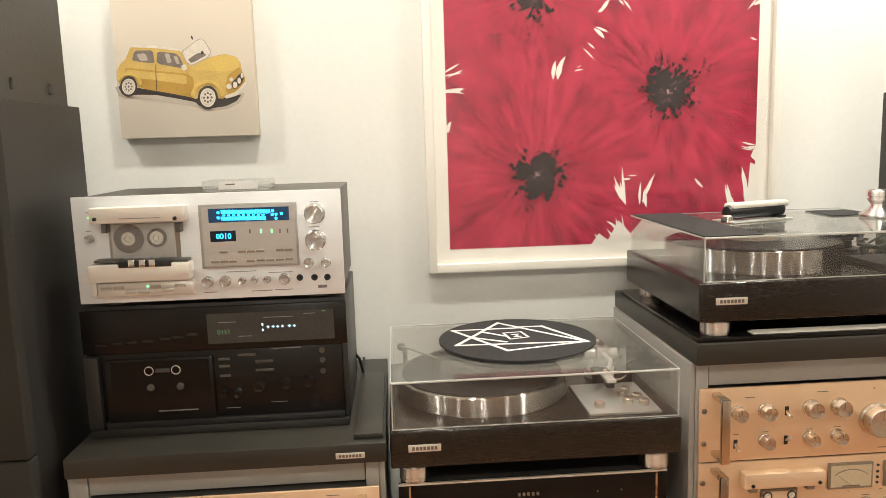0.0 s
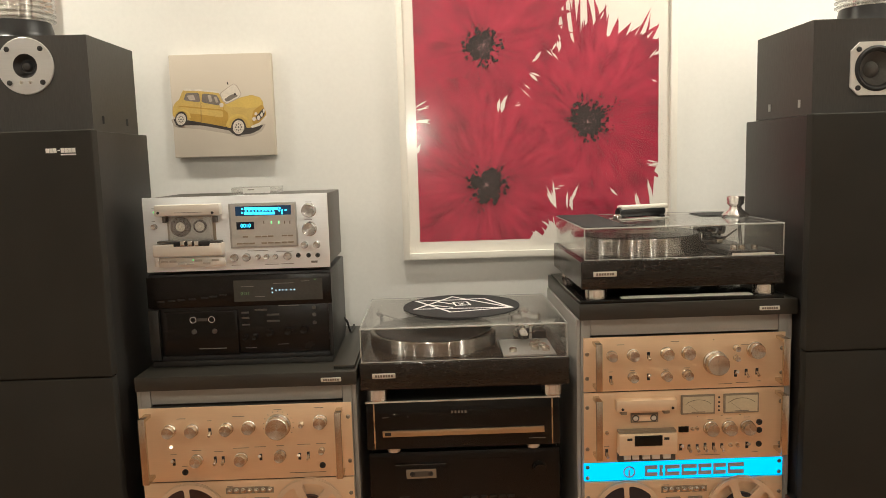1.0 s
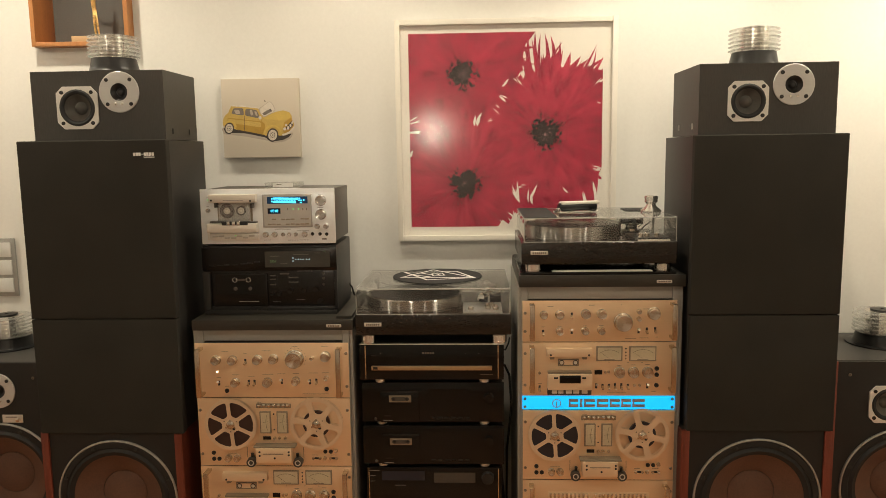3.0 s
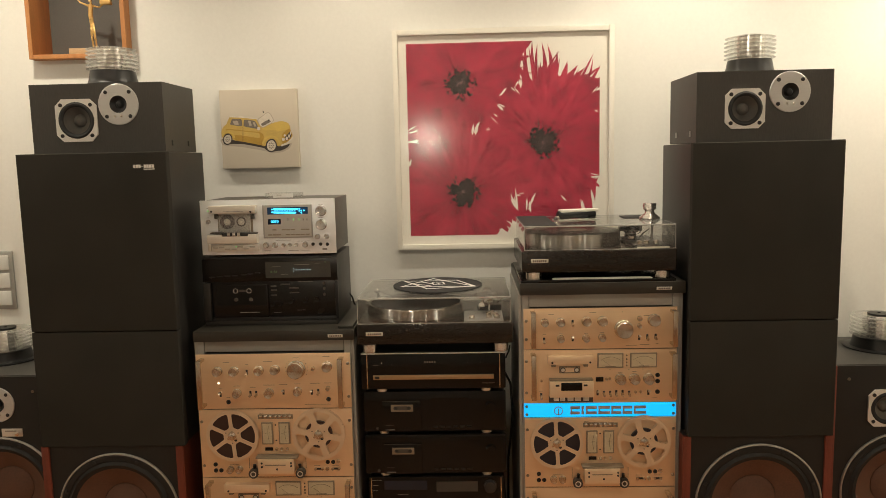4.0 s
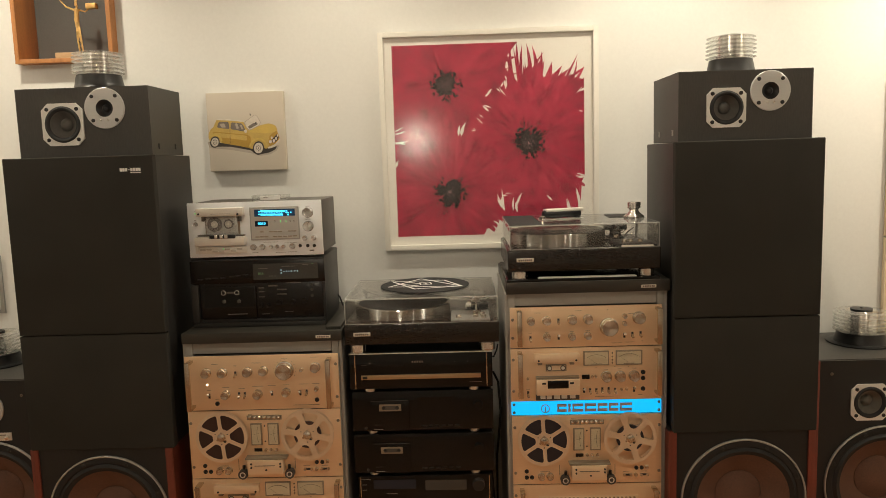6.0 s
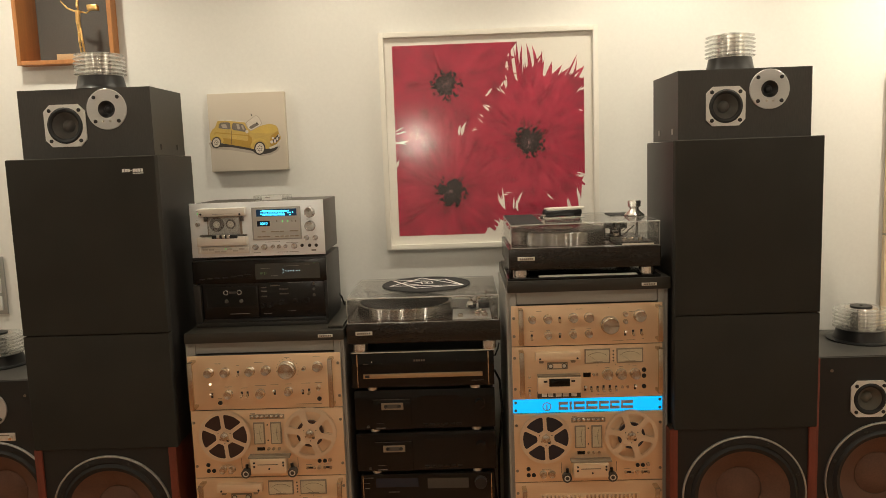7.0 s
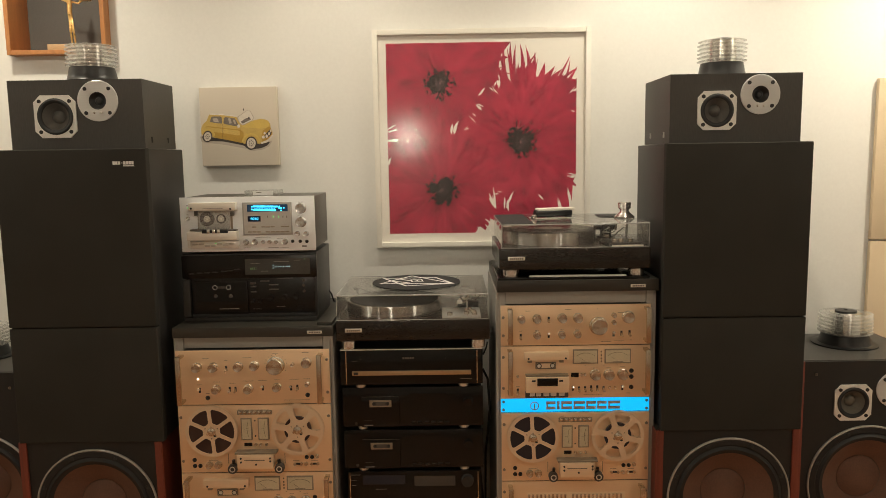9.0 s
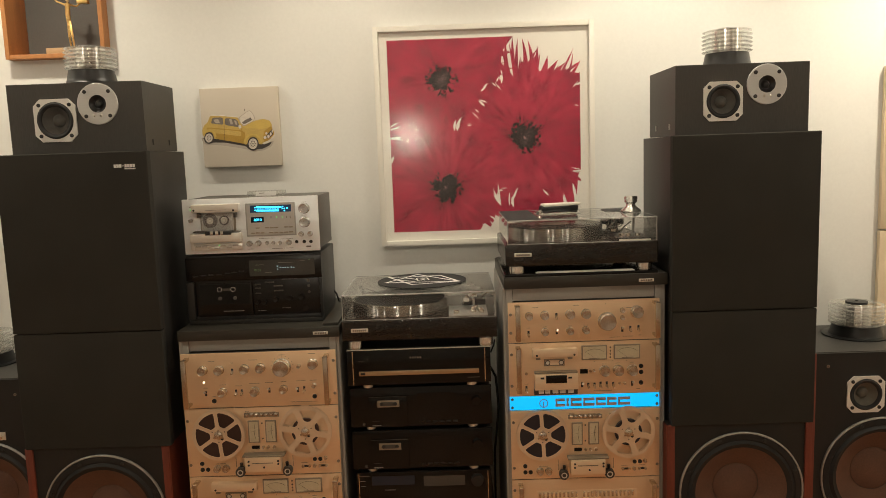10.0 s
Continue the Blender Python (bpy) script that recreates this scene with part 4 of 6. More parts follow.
def unit(name, xc, yf, z0, z1, w, label, category, material, body=None, depth=0.30, inset=0.022, group="", bodymat=None):
    u = thing(name, (xc, yf, z0), label, category, group)
    h = z1 - z0
    part("front_panel", nb(-w / 2, w / 2, 0, 0.005, 0.0008, h - 0.0008, bevel=0.0012), material, u)
    part("chassis", nb(-w / 2 + inset, w / 2 - inset, 0.0055, depth, 0.004, h - 0.004), bodymat or CASEGREY, u)
    return u, h


def rack_screws(u, w, zs):
    for a in (-1, 1):
        for z in zs:
            screw(u, a * (w / 2 - 0.008), z)


PWL, PWR = 0.492, 0.479
XL, XR = (RLX[0] + RLX[1]) / 2 + 0.0, (RRX[0] + RRX[1]) / 2 - 0.002
YL, YR = 1.276, 1.305

# preamplifier of the first rack
u, h = unit("preamplifier", XL, YL, 0.7945, 0.9745, PWL, "champagne rack preamplifier with many knobs and two handles", "amplifier", CHAMP)
M = mapper(28, 825, 97, 370, PWL, h)
for x, y, r in ((140, 180, 0.0145), (225, 180, 0.0145), (355, 178, 0.0145), (438, 175, 0.0145), (635, 172, 0.006), (707, 163, 0.0155), (235, 290, 0.0135), (402, 290, 0.0145), (550, 283, 0.013), (707, 270, 0.007)):
    knob(u, *M(x, y), r * 0.94, 0.021 if r > 0.01 else 0.015)
knob(u, *M(548, 175), 0.0260, 0.027)
for x, y, up in ((290, 188, False), (147, 296, True), (303, 292, False), (333, 292, False), (475, 288, True), (622, 290, True), (655, 286, False)):
    toggle(u, *M(x, y), 0.018, up)
for x, y in ((187, 334), (707, 325)):
    socket(u, *M(x, y))
x, z = M(140, 240)
part("indicator", nl([(0.003, 0), (0.003, 0.002), (0, 0.004)], (x, 0, z), "y", 14), LEDWARM, u, "small lit warm indicator")
bars(u, [(*M(x, y), w, 0.0011) for x, y, w in ((185, 138, 0.02), (400, 136, 0.028), (548, 116, 0.018), (702, 114, 0.022), (235, 255, 0.022), (402, 252, 0.036), (475, 250, 0.026), (550, 248, 0.018), (640, 246, 0.03), (705, 245, 0.022), (147, 268, 0.014), (318, 262, 0.02), (650, 350, 0.085), (187, 312, 0.012), (290, 148, 0.01))]
     + [(M(548, 175)[0] + 0.035 * math.cos(radians(a)), M(548, 175)[1] + 0.035 * math.sin(radians(a)), 0.0018, 0.0018) for a in range(-30, 211, 20)])
handle(u, M(62, 0)[0], 0.012, h - 0.012)
handle(u, M(780, 0)[0], 0.012, h - 0.012)
rack_screws(u, PWL, (0.038, h - 0.035))

# preamplifier of the second rack
u, h = unit("preamplifier", XR, YR, 0.9675, 1.1005, PWR, "champagne rack preamplifier with a large volume knob and handles", "amplifier", CHAMP)
M = mapper(50, 848, 115, 328, PWR, h)
for x, y, r in ((160, 187, 0.012), (243, 186, 0.0135), (377, 184, 0.0145), (460, 184, 0.0150), (652, 172, 0.0075), (652, 210, 0.007), (727, 182, 0.019), (243, 271, 0.0115), (375, 270, 0.0115), (458, 268, 0.0115)):
    knob(u, *M(x, y), r * 0.94, 0.021 if r > 0.01 else 0.015)
knob(u, *M(570, 226), 0.0260, 0.027)
for x, y, up in ((306, 190, False), (157, 278, False), (306, 274, True), (652, 272, True), (694, 268, False), (737, 266, False)):
    toggle(u, *M(x, y), 0.018, up)
bars(u, [(*M(x, y), w, 0.0011) for x, y, w in ((195, 146, 0.018), (410, 140, 0.02), (612, 311, 0.033), (680, 308, 0.03), (745, 304, 0.008), (243, 247, 0.012), (375, 246, 0.012), (458, 244, 0.014), (157, 250, 0.01), (690, 160, 0.02))] + [(*M(563, 138), 0.0015, 0.003)])
for hx in (97, 822):
    handle(u, M(hx, 0)[0], 0.014, h - 0.007)
rack_screws(u, PWR, (0.034, h - 0.040))


def meter(u, x0, x1, y0, y1, M, upright=False):
    a, b = M(x0, y1), M(x1, y0)
    f = part("meter", nb(a[0], b[0], -0.005, 0.0005, a[1], b[1], bevel=0.0015), METERFR, u, "recessed needle meter")
    i = 0.004
    part("face", nb(a[0] + i, b[0] - i, -0.0056, -0.0048, a[1] + i, b[1] - i), METER, f)
    bm = bmesh.new()
    cx, w = (a[0] + b[0]) / 2, b[0] - a[0] - 2 * i
    if upright:
        cz = (a[1] + b[1]) / 2
        hh_ = b[1] - a[1]
        pts = [(cx + 0.006 - 0.004 * math.sin(math.pi * k / 8), -0.006, cz + hh_ * (k / 8 - 0.5) * 0.7) for k in range(9)]
        tube(bm, pts, 0.0006, 0.0006, 6)
        tube(bm, [(cx - w * 0.3, -0.006, cz), (cx + w * 0.3, -0.006, cz + 0.004)], 0.0004, 0.0004, 6)
    else:
        cz = a[1] + i
        R = w * 0.62
        tube(bm, [(cx + R * math.cos(radians(t)), -0.006, cz - w * 0.12 + R * 0.9 * math.sin(radians(t))) for t in range(48, 133, 7)], 0.0006, 0.0006, 6)
        tube(bm, [(cx, -0.006, cz + 0.003), (cx - w * 0.32, -0.006, cz + (b[1] - a[1]) * 0.45)], 0.0004, 0.0004, 6)
        box(bm, cx - w * 0.22, cx + w * 0.22, -0.0064, -0.0054, cz + 0.001, cz + 0.0028)
    part("needle_scale", bm, PRINTGREY, f)


def rack_cassette(xc, yf, z0, z1, w, label):
    u, h = unit("cassette_deck", xc, yf, z0, z1, w, label, "cassette deck", CHAMP, group="rack cassette decks")
    M = mapper(50, 848, 333, 617, w, h)
    a, b = M(172, 408), M(410, 358)
    d = part("head_housing", nb(a[0], b[0], -0.022, 0.0, a[1] + 0.004, b[1], bevel=0.0025), CHAMPBOX, u, "ivory cassette housing bar")
    for x in (195, 392):
        x_, z_ = M(x, 391)
        part("screw", shared(("dark_pin", 1), lambda: nl([(0.0032, 0), (0.0032, 0.002), (0, 0.0022)], axis="y", seg=14), BLACKPL), d, loc=(x_, -0.022, z_))
    for x in (203, 372):
        x_, z_ = M(x, 410)
        part("guide", nb(x_ - 0.007, x_ + 0.007, -0.016, 0, z_ - 0.004, z_ + 0.004, bevel=0.001), METERFR, d)
    a, b = M(235, 456), M(345, 419)
    c = part("cassette_window", nb(a[0], b[0], -0.004, 0, a[1], b[1], bevel=0.0018, seg=3), METERFR, u)
    part("window_face", nb(a[0] + 0.004, b[0] - 0.004, -0.0048, -0.0035, a[1] + 0.004, b[1] - 0.004), CHAMPBOX, c)
    for x in (254, 326):
        x_, z_ = M(x, 438)
        part("spindle", shared(("spindle", 1), lambda: nl([(0.0085, 0), (0.0085, 0.0012), (0.0062, 0.0014), (0.0060, 0.0008)], axis="y", seg=22), CASEGREY), c, loc=(x_, -0.0045, z_))
        part("spindle_hub", shared(("spindle_hub", 1), lambda: nl([(0.0058, 0), (0.0058, 0.001), (0.003, 0.0012), (0.003, 0.004), (0, 0.004)], axis="y", seg=18), WHITEPL), c, loc=(x_, -0.0045, z_))
    a, b = M(180, 606), M(410, 484)
    d = part("door", nb(a[0], b[0], -0.026, 0, a[1] + 0.020, b[1] - 0.004, bevel=0.003), CHAMPBOX, u, "ivory cassette door with a dark window")
    part("door_top", nb(a[0] + 0.001, b[0] - 0.001, -0.020, 0, b[1] - 0.0035, b[1] + 0.002), METERFR, d)
    a2, b2 = M(240, 536), M(350, 495)
    part("window", nb(a2[0], b2[0], -0.0275, -0.0255, a2[1], b2[1], bevel=0.0008), BLACKGL, d)
    for x in (221, 367):
        x_, z_ = M(x, 509)
        part("slot", nb(x_ - 0.006, x_ + 0.006, -0.027, -0.0255, z_ - 0.003, z_ + 0.003), BLACKPL, d)
    k = part("key_bed", nb(a[0], b[0], -0.012, 0, a[1], a[1] + 0.0195, bevel=0.001), CASEGREY, u)
    for x, w_ in ((216, 30), (249, 30), (291, 34), (329, 34), (373, 33)):
        x_, z_ = M(x, 582)
        ww = w_ / 798 * w
        part("key", nb(x_ - ww / 2 + 0.0011, x_ + ww / 2 - 0.0011, -0.019, -0.011, z_ - 0.008, z_ + 0.008, bevel=0.0015), WHITEPL, k)
    meter(u, 435, 570, 353, 430, M)
    meter(u, 605, 745, 353, 430, M)
    for y in (367, 386, 403, 419):
        x_, z_ = M(588, y)
        part("indicator", shared(("indicator", 2), lambda: nl([(0.0024, 0), (0.0024, 0.0015), (0, 0.0022)], axis="y", seg=12), BLACKPL), u, loc=(x_, 0, z_))
    for x in (555, 628, 702):
        knob(u, *M(x, 489), 0.0155, 0.021)
    for y in (471, 503, 559):
        socket(u, *M(750, y))
    a, b = M(427, 502), M(467, 479)
    part("counter", nb(a[0], b[0], -0.002, 0, a[1], b[1]), BLACKGL, u)
    for x, hh_ in ((437, 0.018), (470, 0.014), (503, 0.014), (535, 0.020), (568, 0.020), (602, 0.014), (703, 0.018)):
        toggle(u, *M(x, 563), hh_, x in (437, 703))
    for x, y in ((635, 560), (663, 560), (482, 490), (500, 488), (140, 494)):
        x_, z_ = M(x, y)
        knob(u, x_, z_, 0.004, 0.007)
    toggle(u, *M(140, 575), 0.020, False)
    bars(u, [(*M(x, y), w_, 0.001) for x, y, w_ in ((545, 597, 0.06), (735, 592, 0.014), (600, 440, 0.004), (673, 440, 0.004), (502, 441, 0.003), (555, 455, 0.014), (628, 452, 0.014), (702, 450, 0.014), (140, 550, 0.012))])
    for hx in (97, 822):
        handle(u, M(hx, 0)[0], 0.022, h - 0.008)
    rack_screws(u, w, (0.036, h - 0.036))
    return u


rack_cassette(XR, YR, 0.7915, 0.9665, PWR, "champagne rack cassette deck with two needle meters")
rack_cassette(XL - 0.002, YL, 0.389, 0.5655, PWL, "champagne rack cassette deck with two needle meters")


def flange(r, spokes, hub, rim, width, turn):
    """A thin reel plate with windows between the spokes."""
    bm = bmesh.new()
    r1, gap = r - rim, 2 * math.pi / spokes

    def ring(q, half):
        row = []
        for k in range(spokes):
            a = radians(turn) + gap * k
            lo, hi = a + half / q, a + gap - half / q
            row += [a - half / q, a] + [lo + (hi - lo) * j / 8 for j in range(8)]
        return [bm.verts.new((q * math.cos(t), 0, q * math.sin(t))) for t in row]

    def strip(a, b, keep=range(10)):
        for i in range(len(a)):
            if i % 10 in keep:
                j = (i + 1) % len(a)
                bm.faces.new([a[i], b[i], b[j], a[j]])
    rows = [ring(hub, width * 0.8), ring(hub * 1.12, width * 0.52)] + [ring(hub + (r1 - hub) * k, width * 0.5) for k in (0.4, 0.7, 0.86)] + [ring(r1 - 0.001, width * 0.62), ring(r1 + 0.0006, width * 1.0)]
    strip(ring(0.006, 0.002), rows[0])
    for p, q in zip(rows, rows[1:]):
        strip(p, q, (0, 1))
    strip(rows[-1], ring(r, width))
    bmesh.ops.delete(bm, geom=[v for v in bm.verts if not v.link_faces], context="VERTS")
    e = bmesh.ops.extrude_face_region(bm, geom=bm.faces[:])
    bmesh.ops.translate(bm, verts=[v for v in e["geom"] if isinstance(v, bmesh.types.BMVert)], vec=(0, -0.0016, 0))
    return bm


def reel(name, x, y, z, r, pack, spokes, width, tape, label, turn=30):
    t = thing(name, (x, y, z), label, "tape reel", "tape reels")
    part("front_flange", flange(r, spokes, r * (0.33 if pack > 0.05 else 0.40), r * 0.13, width, turn), REELM, t, "pale metal reel plate with windows", loc=(0, -0.014, 0))
    part("rear_flange", flange(r, spokes, r * 0.33, r * 0.13, width, turn), REELM, t, loc=(0, -0.003, 0))
    part("tape_pack", nl([(0.0, 0.004), (pack, 0.004), (pack, 0.0128), (0.0, 0.0128)], (0, 0, 0), "y", 64), tape, t, "wound brown tape")
    part("hub_clamp", nl([(0.014, 0.0157), (0.013, 0.019), (0.006, 0.021), (0.006, 0.025), (0, 0.026)], (0, 0, 0), "y", 24), KNOBM, t)
    for k in range(3):
        a = radians(90 + 120 * k)
        part("lug", shared(("lug", 1), lambda: nb(-0.003, 0.003, -0.003, 0, -0.009, 0.009, bevel=0.001), KNOBM), t, loc=(0.009 * math.cos(a), -0.0165, 0.009 * math.sin(a))).rotation_euler = (0, -a + math.pi / 2, 0)
    for k in range(3):
        a = radians(30 + 120 * k)
        part("hub_dot", shared(("hub_dot", 1), lambda: nl([(0.0018, 0), (0.0018, 0.0006), (0, 0.0007)], axis="y", seg=10), BLACKPL), t, loc=(r * 0.27 * math.cos(a), -0.0157, r * 0.27 * math.sin(a)))
    part("drive_eye", shared(("drive_eye", 1), lambda: nl([(0.005, 0), (0.005, 0.0012), (0, 0.0013)], axis="y", seg=18), BLACKPL), t, loc=(r * 0.13, -0.0157, -r * 0.14))
    return t


def reel_deck(xc, yf, z0, z1, w, tape, tilt, dx=0.0, dz=0.0):
    u, h = unit("reel_deck", xc, yf, z0, z1, w, "champagne rack open-reel tape deck with two mounted reels", "tape deck", CHAMP, group="reel decks")
    M = mapper(50, 838, 122, 470, w, h)
    for i in range(7):
        x_, z_ = M(370 + 25 * i, 160)
        b = part("push_button", shared(("push_button", 1), lambda: nl([(0.0062, 0), (0.0062, 0.002), (0.0045, 0.0025), (0.0045, 0.006), (0.003, 0.007), (0, 0.007)], axis="y", seg=18), KNOBM), u, loc=(x_, 0, z_))
    part("button_bed", nb(M(355, 0)[0], M(535, 0)[0], -0.001, 0.0002, M(0, 172)[1], M(0, 150)[1]), METERFR, u)
    meter(u, 372, 430, 188, 300, M, True)
    meter(u, 460, 517, 188, 300, M, True)
    a, b = M(385, 333), M(425, 317)
    part("counter", nb(a[0], b[0], -0.002, 0, a[1], b[1]), BLACKGL, u)
    for x in (445, 470, 500):
        x_, z_ = M(x, 325)
        knob(u, x_, z_, 0.0042, 0.008)
    a, b = M(357, 433), M(540, 360)
    c = part("head_cover", nb(a[0], b[0], -0.034, 0, a[1], b[1], bevel=0.003), CHAMPBOX, u, "ivory head cover")
    part("cover_roof", nb(M(345, 0)[0], M(560, 0)[0], -0.030, 0, b[1] + 0.0005, b[1] + 0.006, bevel=0.001), METERFR, c)
    part("cover_marking", nb(M(395, 0)[0], M(500, 0)[0], -0.0344, -0.0338, M(0, 389)[1], M(0, 385)[1]), PRINTGREY, c)
    for x, y in ((378, 377), (378, 396), (528, 377), (528, 392), (455, 408)):
        x_, z_ = M(x, y)
        part("pin", shared(("dark_pin", 1), lambda: nl([(0.0032, 0), (0.0032, 0.002), (0, 0.0022)], axis="y", seg=14), BLACKPL), c, loc=(x_, -0.034, z_))
    for x, y, s in ((325, 441, -1), (567, 441, 1)):
        x_, z_ = M(x, y)
        rl = part("tension_roller", shared(("tension_roller", 1), lambda: nl([(0.0150, 0.002), (0.0155, 0.005), (0.0155, 0.020), (0.0145, 0.022), (0.0105, 0.022), (0.0100, 0.020), (0.006, 0.020), (0.0055, 0.023), (0.003, 0.023), (0, 0.021)], axis="y", seg=32), CASEGREY), u, "dark rubber guide roller", loc=(x_, 0, z_))
        part("roller_ring", shared(("roller_ring", 1), lambda: nl([(0.0095, 0.0212), (0.0095, 0.0222), (0.0065, 0.0222), (0.0062, 0.0205)], axis="y", seg=28), SILVERPL), rl)
        x2, z2 = M(x - 4 * s, y - 42)
        part("arm", tube(bmesh.new(), [(0, -0.008, 0), ((x2 - x_), -0.010, z2 - z_)], 0.004, 0.005, 10), BLACKPL, rl)
        x3 = M(298 if s < 0 else 592, 0)[0]
        part("tension_slot", nb(x3 - 0.0008, x3 + 0.0008, -0.0006, 0.0002, M(0, 425)[1], M(0, 372)[1]), PRINTGREY, u)
    for x, y in ((122, 402), (122, 433), (150, 433)):
        socket(u, *M(x, y), 0.0052)
    for x in (200, 246):
        knob(u, *M(x, 428), 0.0105, 0.016)
    for x, y in ((705, 394), (733, 394)):
        socket(u, *M(x, y), 0.005)
    for x, y in ((760, 390), (702, 428)):
        knob(u, *M(x, y), 0.0055, 0.008)
    for x0, x1 in ((636, 682), (724, 768)):
        a, b = M(x0, 434), M(x1, 424)
        part("key_slot", nb(a[0], b[0], -0.001, 0.0002, a[1], b[1]), BLACKPL, u)
        for x in (x0 + 6, x1 - 6):
            x_, z_ = M(x, 429)
            knob(u, x_, z_, 0.0042, 0.007)
    bars(u, [(*M(372, 143), 0.014, 0.001), (*M(440, 148), 0.1, 0.0008), (*M(650, 412), 0.02, 0.001), (*M(745, 412), 0.02, 0.001), (*M(220, 405), 0.03, 0.001)])
    for x, y in ((444, 203), (444, 282)):
        x_, z_ = M(x, y)
        part("indicator", shared(("indicator", 2), lambda: nl([(0.0024, 0), (0.0024, 0.0015), (0, 0.0022)], axis="y", seg=12), BLACKPL), u, loc=(x_, 0, z_))
    rack_screws(u, w, (0.040, h - 0.040))
    x_, z_ = M(225, 250)
    reel("supply_reel", xc + x_ + dx, yf - 0.0005, z0 + z_ + dz, 0.0835, 0.0775, 6, 0.012, tape, "pale six-spoke reel full of dark tape", tilt)
    x_, z_ = M(668, 246)
    reel("takeup_reel", xc + x_, yf - 0.0005, z0 + z_ + dz, 0.0845, 0.0435, 6, 0.019, tape, "pale six-spoke reel with little tape on it", tilt + 14)


reel_deck(XL - 0.001, YL, 0.5665, 0.7935, PWL, TAPE, 35)
reel_deck(XR + 0.001, YR, 0.512, 0.7455, PWR, TAPEB, 33, -0.006, 0.005)

# blue light panel
u = thing("illuminated_sign", (XR, YR, 0.7465), "glowing bright blue rack light panel with dark lettering shapes", "light panel")
h = 0.0445
part("front_panel", nb(-PWR / 2, PWR / 2, 0.0, 0.010, 0.0006, h - 0.0006, bevel=0.001), BLUELIGHT, u, "glowing blue panel")
bm = bmesh.new()
M = mapper(50, 838, 47, 120, PWR, h)
for x0, x1 in ((290, 340), (348, 362), (370, 428), (436, 496), (503, 555), (562, 612), (620, 684)):
    a, b = M(x0, 106), M(x1, 62)
    m = (a[1] + b[1]) / 2
    box(bm, a[0], b[0], -0.0014, 0.0004, m + 0.004, b[1])
    box(bm, a[0], b[0], -0.0014, 0.0004, a[1], m - 0.004)
    box(bm, a[0] + 0.001, a[0] + 0.006, -0.0014, 0.0004, m - 0.004, m + 0.004)
tagged(part("lettering", bm, LETTERGREY, u, "grey maker's lettering as plain shapes"), kind="stuff")
x_, z_ = M(228, 86)
lathe_b = nl([(0.0115, 0), (0.0115, 0.0014), (0.0145, 0.0014), (0.0145, 0)], (x_, 0, z_), "y", 32)
box(lathe_b, x_ - 0.0018, x_ + 0.0018, -0.0014, 0.0004, z_ - 0.013, z_ + 0.006)
part("emblem", lathe_b, LETTERGREY, u)
rack_screws(u, PWR, (0.009, h - 0.009))

# power amplifier
u, h = unit("power_amplifier", XR + 0.001, YR, 0.325, 0.511, PWR, "champagne rack power amplifier with a row of fine slots and handles", "amplifier", CHAMP)
for i in range(23):
    x_ = -0.150 + i * 0.0132 + (0.012 if i > 9 else 0)
    part("level_light", shared(("level_light", 1), lambda: nb(-0.0032, 0.0032, -0.004, 0.001, -0.009, 0.009, bevel=0.001), KNOBM), u, loc=(x_, 0, h - 0.054))
part("meter_strip", nb(-0.158, 0.165, -0.0012, 0.0004, h - 0.070, h - 0.040, bevel=0.0005), CHAMPBOX, u)
for hx in (-0.212, 0.214):
    handle(u, hx, 0.012, h - 0.010)
rack_screws(u, PWR, (0.038, h - 0.036))

# ---- silver cassette deck ----
DX0, DX1, DY, DZ0, DZ1 = -0.324, 0.1125, 1.369, 1.279, 1.4565
DW = DX1 - DX0
u = thing("cassette_deck", ((DX0 + DX1) / 2, DY, DZ0), "silver cassette deck with blue lit display on the black deck", "cassette deck")
h = DZ1 - DZ0
part("front_panel", nb(-DW / 2, DW / 2, 0, 0.006, 0, h, bevel=0.0015), ALU, u, "brushed silver front")
part("case", nb(-DW / 2 + 0.003, DW / 2 - 0.004, 0.0065, 0.262, 0.004, h - 0.002, bevel=0.002), CASEGREY, u, "dark grey metal case")
for a in (-1, 1):
    for b in (0.03, 0.22):
        part("foot", shared(("deck_foot", 1), lambda: nl([(0.018, -0.0055), (0.018, 0.002), (0.020, 0.006), (0, 0.0062)], seg=24), CASEGREY), u, loc=(a * (DW / 2 - 0.05), b, 0))


def DM(x, y):
    t = (x - 50 - 16 * (y - 105) / 300) / 710
    return (t * DW - DW / 2, (412 - 16 * t - y) / 293 * h)


a, b = DM(113, 188), DM(357, 140)
c = part("cassette_lid", nb(a[0], b[0], -0.026, 0, a[1], b[1], bevel=0.003), CREAM, u, "ivory cassette lid bar")
for x in (128, 333):
    x_, z_ = DM(x, 174)
    part("screw", shared(("dark_pin", 1), lambda: nl([(0.0032, 0), (0.0032, 0.002), (0, 0.0022)], axis="y", seg=14), BLACKPL), c, loc=(x_, -0.026, z_))
part("lid_marking", nb(DM(180, 0)[0], DM(285, 0)[0], -0.0264, -0.0258, DM(230, 174)[1], DM(230, 172)[1]), PRINTPALE, c)
for x in (146, 336):
    x_, z_ = DM(x, 200)
    part("guide", nb(x_ - 0.004, x_ + 0.004, -0.020, 0, z_ - 0.008, z_ + 0.007, bevel=0.001), CASEGREY, c)
a, b = DM(155, 286), DM(328, 189)
part("cassette_well", nb(a[0] - 0.002, b[0] + 0.002, -0.001, 0.0004, a[1] - 0.004, b[1]), METERFR, u)
a, b = DM(107, 346), DM(368, 292)
d = part("cassette_door", nb(a[0], b[0], -0.030, 0, a[1], b[1], bevel=0.004), CREAM, u, "ivory head cover block")
a2, b2 = DM(187, 305), DM(322, 283)
